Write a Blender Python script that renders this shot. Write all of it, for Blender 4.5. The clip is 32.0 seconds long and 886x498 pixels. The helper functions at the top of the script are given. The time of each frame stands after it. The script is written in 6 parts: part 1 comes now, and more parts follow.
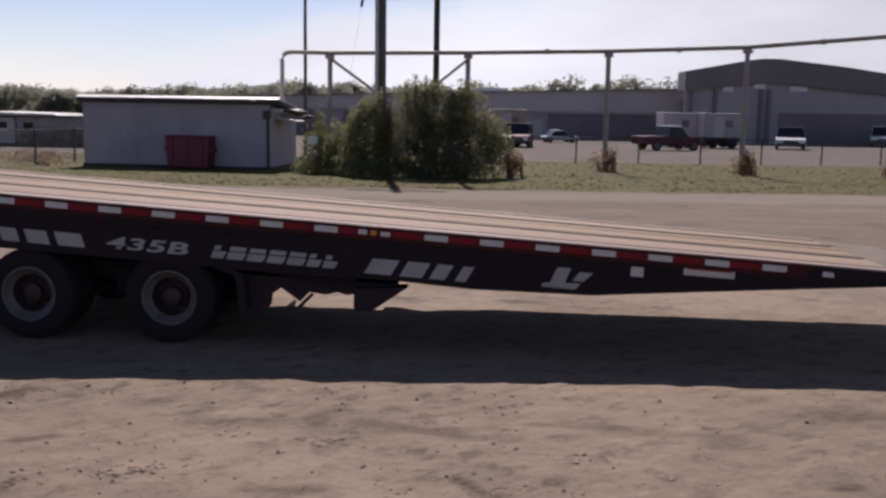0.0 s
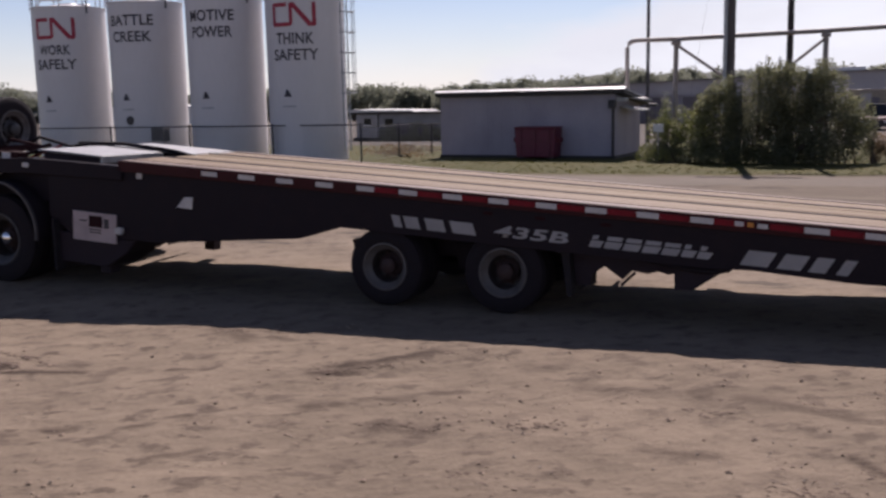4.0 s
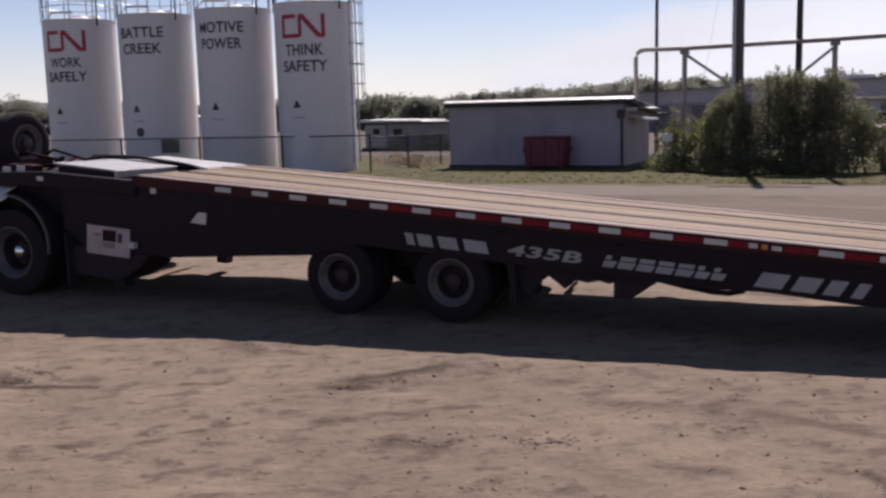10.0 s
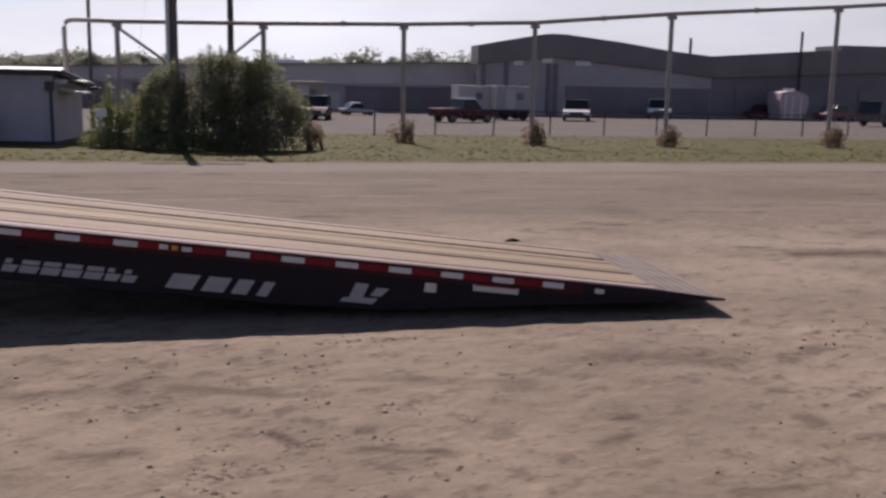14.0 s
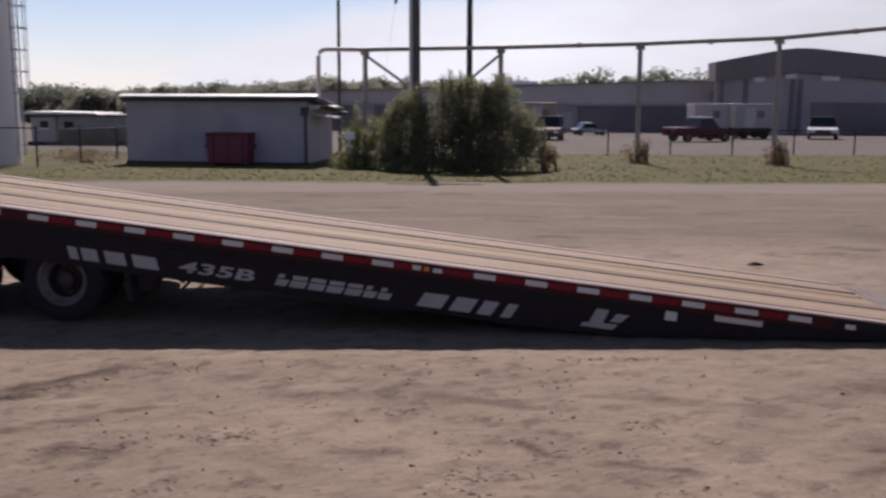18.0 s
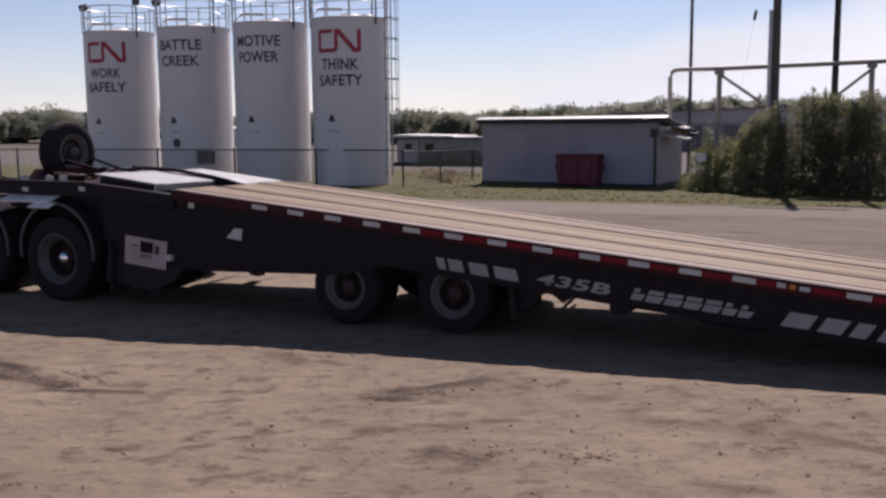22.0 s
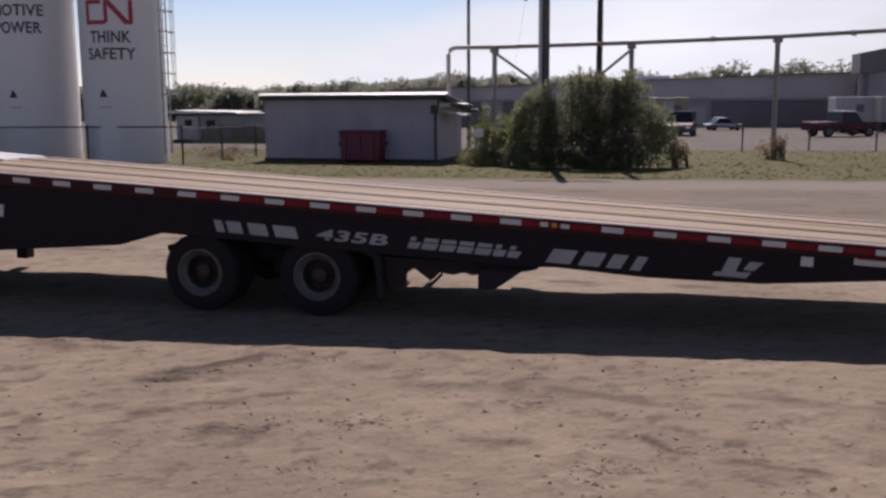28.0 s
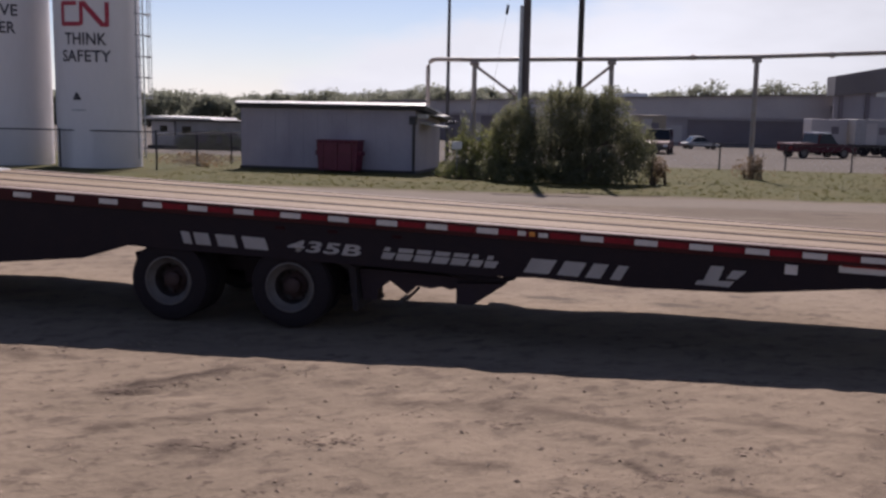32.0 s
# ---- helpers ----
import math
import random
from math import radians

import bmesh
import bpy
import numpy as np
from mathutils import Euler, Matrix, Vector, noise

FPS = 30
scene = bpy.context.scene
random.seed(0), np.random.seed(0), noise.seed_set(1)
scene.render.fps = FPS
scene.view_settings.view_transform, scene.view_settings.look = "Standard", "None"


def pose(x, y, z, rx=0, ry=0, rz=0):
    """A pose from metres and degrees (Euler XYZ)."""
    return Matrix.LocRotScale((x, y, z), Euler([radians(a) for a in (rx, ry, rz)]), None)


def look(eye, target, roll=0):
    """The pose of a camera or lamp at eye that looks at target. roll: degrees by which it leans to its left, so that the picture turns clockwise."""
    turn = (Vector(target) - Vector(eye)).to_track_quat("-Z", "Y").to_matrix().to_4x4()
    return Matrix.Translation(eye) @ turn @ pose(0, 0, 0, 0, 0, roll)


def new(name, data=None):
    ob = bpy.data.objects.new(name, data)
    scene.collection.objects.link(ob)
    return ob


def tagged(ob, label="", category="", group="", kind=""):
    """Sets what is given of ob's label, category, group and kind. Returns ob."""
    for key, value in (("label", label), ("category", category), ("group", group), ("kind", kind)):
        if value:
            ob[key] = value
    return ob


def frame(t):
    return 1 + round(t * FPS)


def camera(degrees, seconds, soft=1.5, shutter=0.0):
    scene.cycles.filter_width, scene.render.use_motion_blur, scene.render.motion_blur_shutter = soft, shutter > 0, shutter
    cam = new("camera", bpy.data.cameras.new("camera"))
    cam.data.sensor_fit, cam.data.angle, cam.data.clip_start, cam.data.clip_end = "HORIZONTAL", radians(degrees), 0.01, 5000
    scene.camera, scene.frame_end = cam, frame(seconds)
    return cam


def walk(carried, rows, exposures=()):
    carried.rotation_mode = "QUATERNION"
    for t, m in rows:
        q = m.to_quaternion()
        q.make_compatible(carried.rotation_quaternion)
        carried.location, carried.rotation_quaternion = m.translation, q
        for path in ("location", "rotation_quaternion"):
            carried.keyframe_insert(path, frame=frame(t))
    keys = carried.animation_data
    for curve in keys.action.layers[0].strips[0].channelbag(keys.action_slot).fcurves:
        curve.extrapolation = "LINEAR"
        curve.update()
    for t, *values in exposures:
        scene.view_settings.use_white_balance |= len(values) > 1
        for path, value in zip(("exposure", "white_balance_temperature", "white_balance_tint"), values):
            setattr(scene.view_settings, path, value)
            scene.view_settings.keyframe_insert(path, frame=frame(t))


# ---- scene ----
cam = camera(49.15, 32.0, soft=2.7, shutter=0.3)

PATH = [
    (0.0, pose(0.314, 0.509, 2.009, 81.67, 0, 2.33) @ pose(0, 0, 0, 0, 0, 0.95)),
    (0.5, pose(0.306, 0.537, 1.995, 81.74, 0, 4.13) @ pose(0, 0, 0, 0, 0, 0.72)),
    (1.0, pose(0.295, 0.532, 1.989, 81.75, 0, 5.71) @ pose(0, 0, 0, 0, 0, 0.64)),
    (1.5, pose(0.267, 0.481, 1.983, 81.81, 0, 7.42) @ pose(0, 0, 0, 0, 0, 0.43)),
    (2.0, pose(0.259, 0.421, 1.976, 81.51, 0, 9.89) @ pose(0, 0, 0, 0, 0, 0.13)),
    (2.5, pose(0.284, 0.333, 1.971, 80.52, 0, 13.01) @ pose(0, 0, 0, 0, 0, -0.51)),
    (3.0, pose(0.241, 0.224, 1.992, 80.26, 0, 16.11) @ pose(0, 0, 0, 0, 0, -0.85)),
    (3.5, pose(0.132, 0.121, 1.998, 80.72, 0, 18.85) @ pose(0, 0, 0, 0, 0, -0.86)),
    (4.0, pose(0.032, 0.050, 1.999, 81.11, 0, 21.98) @ pose(0, 0, 0, 0, 0, -1.22)),
    (4.5, pose(-0.010, 0.046, 2.000, 81.41, 0, 24.85) @ pose(0, 0, 0, 0, 0, -1.39)),
    (6.5, pose(-0.053, 0.036, 2.031, 82.00, 0, 27.28) @ pose(0, 0, 0, 0, 0, -1.30)),
    (7.0, pose(-0.046, 0.030, 2.030, 82.07, 0, 27.01) @ pose(0, 0, 0, 0, 0, -1.22)),
    (7.5, pose(-0.045, 0.016, 2.032, 82.06, 0, 26.69) @ pose(0, 0, 0, 0, 0, -1.07)),
    (8.0, pose(-0.036, 0.011, 2.036, 82.01, 0, 25.87) @ pose(0, 0, 0, 0, 0, -1.01)),
    (8.5, pose(-0.021, 0.003, 2.045, 81.92, 0, 25.06) @ pose(0, 0, 0, 0, 0, -1.08)),
    (9.0, pose(-0.000, 0.000, 2.050, 81.83, 0, 24.30) @ pose(0, 0, 0, 0, 0, -1.21)),
    (9.5, pose(0.004, 0.017, 2.054, 81.73, 0, 23.52) @ pose(0, 0, 0, 0, 0, -1.34)),
    (10.0, pose(0.019, 0.033, 2.041, 81.65, 0, 22.49) @ pose(0, 0, 0, 0, 0, -1.49)),
    (10.5, pose(0.046, 0.055, 2.036, 81.52, 0, 20.48) @ pose(0, 0, 0, 0, 0, -1.62)),
    (11.0, pose(0.075, 0.066, 2.033, 81.33, 0, 17.45) @ pose(0, 0, 0, 0, 0, -1.45)),
    (11.5, pose(0.095, 0.095, 2.021, 81.15, 0, 13.48) @ pose(0, 0, 0, 0, 0, -1.21)),
    (12.0, pose(0.108, 0.135, 2.006, 80.97, 0, 8.78) @ pose(0, 0, 0, 0, 0, -0.68)),
    (12.5, pose(0.156, 0.139, 2.003, 80.84, 0, 4.11) @ pose(0, 0, 0, 0, 0, -0.29)),
    (13.0, pose(0.193, 0.174, 1.996, 80.66, 0, -0.62) @ pose(0, 0, 0, 0, 0, 0.25)),
    (13.5, pose(0.246, 0.205, 1.989, 80.53, 0, -5.25) @ pose(0, 0, 0, 0, 0, 0.66)),
    (14.0, pose(0.270, 0.214, 1.987, 80.31, 0, -9.55) @ pose(0, 0, 0, 0, 0, 1.18)),
    (14.5, pose(0.292, 0.204, 1.997, 80.19, 0, -12.70) @ pose(0, 0, 0, 0, 0, 1.53)),
    (16.5, pose(0.255, 0.078, 2.010, 80.35, 0, -11.18) @ pose(0, 0, 0, 0, 0, 1.36)),
    (17.0, pose(0.220, 0.050, 2.013, 80.57, 0, -6.20) @ pose(0, 0, 0, 0, 0, 0.84)),
    (17.5, pose(0.170, 0.003, 2.024, 80.88, 0, -1.02) @ pose(0, 0, 0, 0, 0, 0.40)),
    (18.0, pose(0.123, -0.037, 2.031, 81.30, 0, 4.04) @ pose(0, 0, 0, 0, 0, 0.20)),
    (18.5, pose(0.084, -0.072, 2.037, 81.68, 0, 9.16) @ pose(0, 0, 0, 0, 0, 0.15)),
    (19.0, pose(0.041, -0.085, 2.032, 82.03, 0, 14.02) @ pose(0, 0, 0, 0, 0, 0.16)),
    (19.5, pose(0.004, -0.098, 2.031, 82.31, 0, 18.53) @ pose(0, 0, 0, 0, 0, -0.07)),
    (20.0, pose(-0.074, -0.064, 2.046, 82.43, 0, 22.39) @ pose(0, 0, 0, 0, 0, -0.29)),
    (20.5, pose(-0.099, -0.062, 2.046, 82.59, 0, 25.05) @ pose(0, 0, 0, 0, 0, -0.40)),
    (21.0, pose(-0.094, -0.070, 2.050, 82.64, 0, 25.94) @ pose(0, 0, 0, 0, 0, -0.37)),
    (21.5, pose(-0.068, -0.083, 2.051, 82.64, 0, 25.15) @ pose(0, 0, 0, 0, 0, -0.47)),
    (22.0, pose(-0.040, -0.104, 2.054, 82.58, 0, 24.11) @ pose(0, 0, 0, 0, 0, -0.53)),
    (22.5, pose(-0.015, -0.133, 2.052, 82.51, 0, 23.05) @ pose(0, 0, 0, 0, 0, -0.47)),
    (23.0, pose(0.020, -0.169, 2.064, 82.40, 0, 22.04) @ pose(0, 0, 0, 0, 0, -0.48)),
    (23.5, pose(0.042, -0.202, 2.072, 82.33, 0, 20.99) @ pose(0, 0, 0, 0, 0, -0.47)),
    (24.0, pose(0.054, -0.222, 2.067, 82.29, 0, 19.93) @ pose(0, 0, 0, 0, 0, -0.42)),
    (24.5, pose(0.059, -0.228, 2.070, 82.26, 0, 18.95) @ pose(0, 0, 0, 0, 0, -0.40)),
    (25.0, pose(0.071, -0.227, 2.066, 82.24, 0, 18.05) @ pose(0, 0, 0, 0, 0, -0.39)),
    (25.5, pose(0.078, -0.228, 2.067, 82.21, 0, 17.18) @ pose(0, 0, 0, 0, 0, -0.31)),
    (27.5, pose(0.137, -0.254, 2.075, 81.19, 0, 12.71) @ pose(0, 0, 0, 0, 0, -0.41)),
    (28.0, pose(0.141, -0.256, 2.075, 81.07, 0, 11.63) @ pose(0, 0, 0, 0, 0, -0.36)),
    (28.5, pose(0.141, -0.242, 2.068, 81.05, 0, 10.63) @ pose(0, 0, 0, 0, 0, -0.36)),
    (29.0, pose(0.136, -0.211, 2.062, 81.08, 0, 9.90) @ pose(0, 0, 0, 0, 0, -0.19)),
    (29.5, pose(0.122, -0.175, 2.055, 81.15, 0, 9.50) @ pose(0, 0, 0, 0, 0, -0.03)),
    (30.0, pose(0.101, -0.130, 2.047, 81.27, 0, 9.38) @ pose(0, 0, 0, 0, 0, 0.24)),
    (30.5, pose(0.095, -0.085, 2.041, 81.39, 0, 9.59) @ pose(0, 0, 0, 0, 0, 0.49)),
    (31.0, pose(0.084, -0.048, 2.040, 81.53, 0, 9.97) @ pose(0, 0, 0, 0, 0, 0.82)),
    (31.5, pose(0.070, -0.015, 2.036, 81.68, 0, 10.44) @ pose(0, 0, 0, 0, 0, 0.99)),
    (32.0, pose(0.062, -0.001, 2.037, 81.82, 0, 10.14) @ pose(0, 0, 0, 0, 0, 1.08)),
]
walk(cam, PATH, exposures=[(0, 0.43, 6500, 21), (32, 0.43, 6500, 21)])


# ---- light ----
SUN_AZ, SUN_EL = -8.0, 46.0          # degrees: azimuth from +y towards +x, height over the horizon
sun = new("sun", bpy.data.lights.new("sun", "SUN"))
sun.data.energy, sun.data.angle, sun.data.color = 5.0, radians(0.5), (1.0, 0.93, 0.86)
_a, _e = radians(SUN_AZ), radians(SUN_EL)
sun.matrix_world = look((0, 0, 60), (-60 * math.sin(_a) * math.cos(_e), -60 * math.cos(_a) * math.cos(_e), 60 - 60 * math.sin(_e)))
world = bpy.data.worlds.new("sky")
scene.world = world
world.use_nodes = True
wn, wl = world.node_tree.nodes, world.node_tree.links
wn.clear()
sky = wn.new("ShaderNodeTexSky")
sky.sky_type, sky.sun_disc = "NISHITA", False
sky.sun_elevation, sky.sun_rotation = radians(SUN_EL), radians(SUN_AZ)
sky.air_density, sky.dust_density, sky.ozone_density = 0.9, 0.1, 3.0
bg_sky, bg_cloud, wmix, wout = (wn.new("ShaderNodeBackground"), wn.new("ShaderNodeBackground"), wn.new("ShaderNodeMixShader"), wn.new("ShaderNodeOutputWorld"))
bg_sky.inputs[1].default_value = 0.066
bg_cloud.inputs[0].default_value, bg_cloud.inputs[1].default_value = (0.90, 0.95, 1.0, 1), 0.70
wsat = wn.new("ShaderNodeHueSaturation")
wsat.inputs["Saturation"].default_value = 0.90
wl.new(sky.outputs[0], wsat.inputs["Color"])
wtint = wn.new("ShaderNodeMix")
wtint.data_type, wtint.blend_type = "RGBA", "MULTIPLY"
wtint.inputs["Factor"].default_value, wtint.inputs["B"].default_value = 1.0, (1.03, 0.975, 1.0, 1)
wl.new(wsat.outputs[0], wtint.inputs["A"])
wl.new(wtint.outputs["Result"], bg_sky.inputs[0])
wtc, wmap, wnoise, wsep, wramp = (wn.new("ShaderNodeTexCoord"), wn.new("ShaderNodeMapping"), wn.new("ShaderNodeTexNoise"), wn.new("ShaderNodeSeparateXYZ"), wn.new("ShaderNodeMapRange"))
wmap.inputs["Scale"].default_value = (2.2, 1.5, 7.0)
wmap.inputs["Rotation"].default_value = (0, radians(-16), 0)
wnoise.inputs["Scale"].default_value, wnoise.inputs["Detail"].default_value, wnoise.inputs["Roughness"].default_value = 1.7, 6.0, 0.55
wl.new(wtc.outputs["Generated"], wmap.inputs[0])
wl.new(wmap.outputs[0], wnoise.inputs["Vector"])
wl.new(wtc.outputs["Generated"], wsep.inputs[0])
# a cloud bank that rises towards +x, with a ragged upper edge; a pale haze lies on the horizon
wdot, wadd, wramp2 = wn.new("ShaderNodeVectorMath"), wn.new("ShaderNodeMath"), wn.new("ShaderNodeMath")
wdot.operation = "DOT_PRODUCT"
wdot.inputs[1].default_value = (0.30, 0.0, -1.0)
wl.new(wtc.outputs["Generated"], wdot.inputs[0])
wadd.operation, wramp2.operation = "ADD", "MULTIPLY_ADD"
wramp2.inputs[1].default_value, wramp2.inputs[2].default_value = 0.20, 0.028
wl.new(wnoise.outputs["Fac"], wramp2.inputs[0])
wl.new(wdot.outputs["Value"], wadd.inputs[0])
wl.new(wramp2.outputs[0], wadd.inputs[1])
wramp.interpolation_type = "SMOOTHSTEP"
wramp.inputs["From Min"].default_value, wramp.inputs["From Max"].default_value = -0.012, 0.045
wramp.inputs["To Min"].default_value, wramp.inputs["To Max"].default_value = 0.0, 0.95
wl.new(wadd.outputs[0], wramp.inputs["Value"])
wtop, whaze, wmul, wmax = wn.new("ShaderNodeMapRange"), wn.new("ShaderNodeMapRange"), wn.new("ShaderNodeMath"), wn.new("ShaderNodeMath")
wtop.interpolation_type = whaze.interpolation_type = "SMOOTHSTEP"
wtop.inputs["From Min"].default_value, wtop.inputs["From Max"].default_value = 0.50, 0.20
whaze.inputs["From Min"].default_value, whaze.inputs["From Max"].default_value = 0.11, -0.01
whaze.inputs["To Max"].default_value = 0.50
wl.new(wsep.outputs[2], wtop.inputs["Value"])
wl.new(wsep.outputs[2], whaze.inputs["Value"])
wmul.operation, wmax.operation = "MULTIPLY", "MAXIMUM"
wl.new(wramp.outputs[0], wmul.inputs[0])
wl.new(wtop.outputs[0], wmul.inputs[1])
wl.new(wmul.outputs[0], wmax.inputs[0])
wl.new(whaze.outputs[0], wmax.inputs[1])
# haze and cloud are brightest on the sun's side of the sky
wside, wfac = wn.new("ShaderNodeMapRange"), wn.new("ShaderNodeMath")
wside.interpolation_type, wfac.operation = "SMOOTHSTEP", "MULTIPLY"
for _k, _v in (("From Min", -0.5), ("From Max", 0.6), ("To Min", 0.30), ("To Max", 1.0)):
    wside.inputs[_k].default_value = _v
wl.new(wsep.outputs[1], wside.inputs["Value"])
wl.new(wmax.outputs[0], wfac.inputs[0])
wl.new(wside.outputs[0], wfac.inputs[1])
wl.new(wfac.outputs[0], wmix.inputs[0])
wl.new(bg_sky.outputs[0], wmix.inputs[1])
wl.new(bg_cloud.outputs[0], wmix.inputs[2])
# the cloud is uneven, greyer towards +x
wgrey, wlift, wdim = wn.new("ShaderNodeMapRange"), wn.new("ShaderNodeMath"), wn.new("ShaderNodeMapRange")
for _k, _v in (("From Min", 0.0), ("From Max", 0.42), ("To Min", 0.70), ("To Max", 0.50)):
    wgrey.inputs[_k].default_value = _v
for _k, _v in (("From Min", 0.35), ("From Max", 0.65), ("To Min", 0.06), ("To Max", -0.05)):
    wdim.inputs[_k].default_value = _v
wlift.operation = "ADD"
wl.new(wsep.outputs[0], wgrey.inputs["Value"])
wl.new(wnoise.outputs["Fac"], wdim.inputs["Value"])
wl.new(wgrey.outputs[0], wlift.inputs[0])
wl.new(wdim.outputs[0], wlift.inputs[1])
wl.new(wlift.outputs[0], bg_cloud.inputs[1])
wl.new(wmix.outputs[0], wout.inputs[0])

# ---- materials ----


def mat(name, color, rough=0.6, metal=0.0, var=0.18, scale=6.0, bump=0.15, fine=60.0, second=None, amount=0.35, stretch=(1, 1, 1), random_tint=0.0, spec=0.5):
    """A surface with variation at two scales: stains of size 1/scale and grain of size 1/fine, in metres."""
    m = bpy.data.materials.new(name)
    m.use_nodes = True
    n, l = m.node_tree.nodes, m.node_tree.links
    b = n["Principled BSDF"]
    b.inputs["Metallic"].default_value = metal
    b.inputs["Specular IOR Level"].default_value = spec
    tc, mp = n.new("ShaderNodeTexCoord"), n.new("ShaderNodeMapping")
    mp.inputs["Scale"].default_value = stretch
    l.new(tc.outputs["Object"], mp.inputs[0])
    big, small = n.new("ShaderNodeTexNoise"), n.new("ShaderNodeTexNoise")
    big.inputs["Scale"].default_value, big.inputs["Detail"].default_value = scale, 5.0
    small.inputs["Scale"].default_value, small.inputs["Detail"].default_value = fine, 3.0
    l.new(mp.outputs[0], big.inputs["Vector"])
    l.new(mp.outputs[0], small.inputs["Vector"])
    mix = n.new("ShaderNodeMix")
    mix.data_type = "RGBA"
    mix.inputs["A"].default_value = (*color, 1)
    sec = second or tuple(c * 0.55 for c in color)
    mix.inputs["B"].default_value = (*sec, 1)
    rng = n.new("ShaderNodeMapRange")
    rng.inputs["From Min"].default_value, rng.inputs["From Max"].default_value = 0.42, 0.72
    rng.inputs["To Max"].default_value = amount
    l.new(big.outputs["Fac"], rng.inputs["Value"])
    l.new(rng.outputs[0], mix.inputs["Factor"])
    hsv = n.new("ShaderNodeHueSaturation")
    val = n.new("ShaderNodeMapRange")
    val.inputs["To Min"].default_value, val.inputs["To Max"].default_value = 1 - var, 1 + var
    l.new(small.outputs["Fac"], val.inputs["Value"])
    if random_tint:
        info, add = n.new("ShaderNodeObjectInfo"), n.new("ShaderNodeMath")
        add.operation = "MULTIPLY_ADD"
        add.inputs[1].default_value = random_tint
        l.new(info.outputs["Random"], add.inputs[0])
        l.new(val.outputs[0], add.inputs[2])
        l.new(add.outputs[0], hsv.inputs["Value"])
    else:
        l.new(val.outputs[0], hsv.inputs["Value"])
    l.new(mix.outputs["Result"], hsv.inputs["Color"])
    l.new(hsv.outputs[0], b.inputs["Base Color"])
    rr = n.new("ShaderNodeMapRange")
    rr.inputs["To Min"].default_value, rr.inputs["To Max"].default_value = max(0.03, rough - 0.12), min(1, rough + 0.12)
    l.new(big.outputs["Fac"], rr.inputs["Value"])
    l.new(rr.outputs[0], b.inputs["Roughness"])
    if bump:
        bp = n.new("ShaderNodeBump")
        bp.inputs["Strength"].default_value, bp.inputs["Distance"].default_value = bump, 0.02
        l.new(small.outputs["Fac"], bp.inputs["Height"])
        l.new(bp.outputs[0], b.inputs["Normal"])
    return m


def leaf_mat(name, a, b_col, translucent=0.3):
    m = bpy.data.materials.new(name)
    m.use_nodes = True
    n, l = m.node_tree.nodes, m.node_tree.links
    b = n["Principled BSDF"]
    b.inputs["Roughness"].default_value = 0.6
    geo, ramp = n.new("ShaderNodeNewGeometry"), n.new("ShaderNodeMix")
    ramp.data_type = "RGBA"
    ramp.inputs["A"].default_value, ramp.inputs["B"].default_value = (*a, 1), (*b_col, 1)
    l.new(geo.outputs["Random Per Island"], ramp.inputs["Factor"])
    l.new(ramp.outputs["Result"], b.inputs["Base Color"])
    tr, mx = n.new("ShaderNodeBsdfTranslucent"), n.new("ShaderNodeMixShader")
    l.new(ramp.outputs["Result"], tr.inputs[0])
    mx.inputs[0].default_value = translucent
    l.new(b.outputs[0], mx.inputs[1])
    l.new(tr.outputs[0], mx.inputs[2])
    l.new(mx.outputs[0], n["Material Output"].inputs[0])
    return m


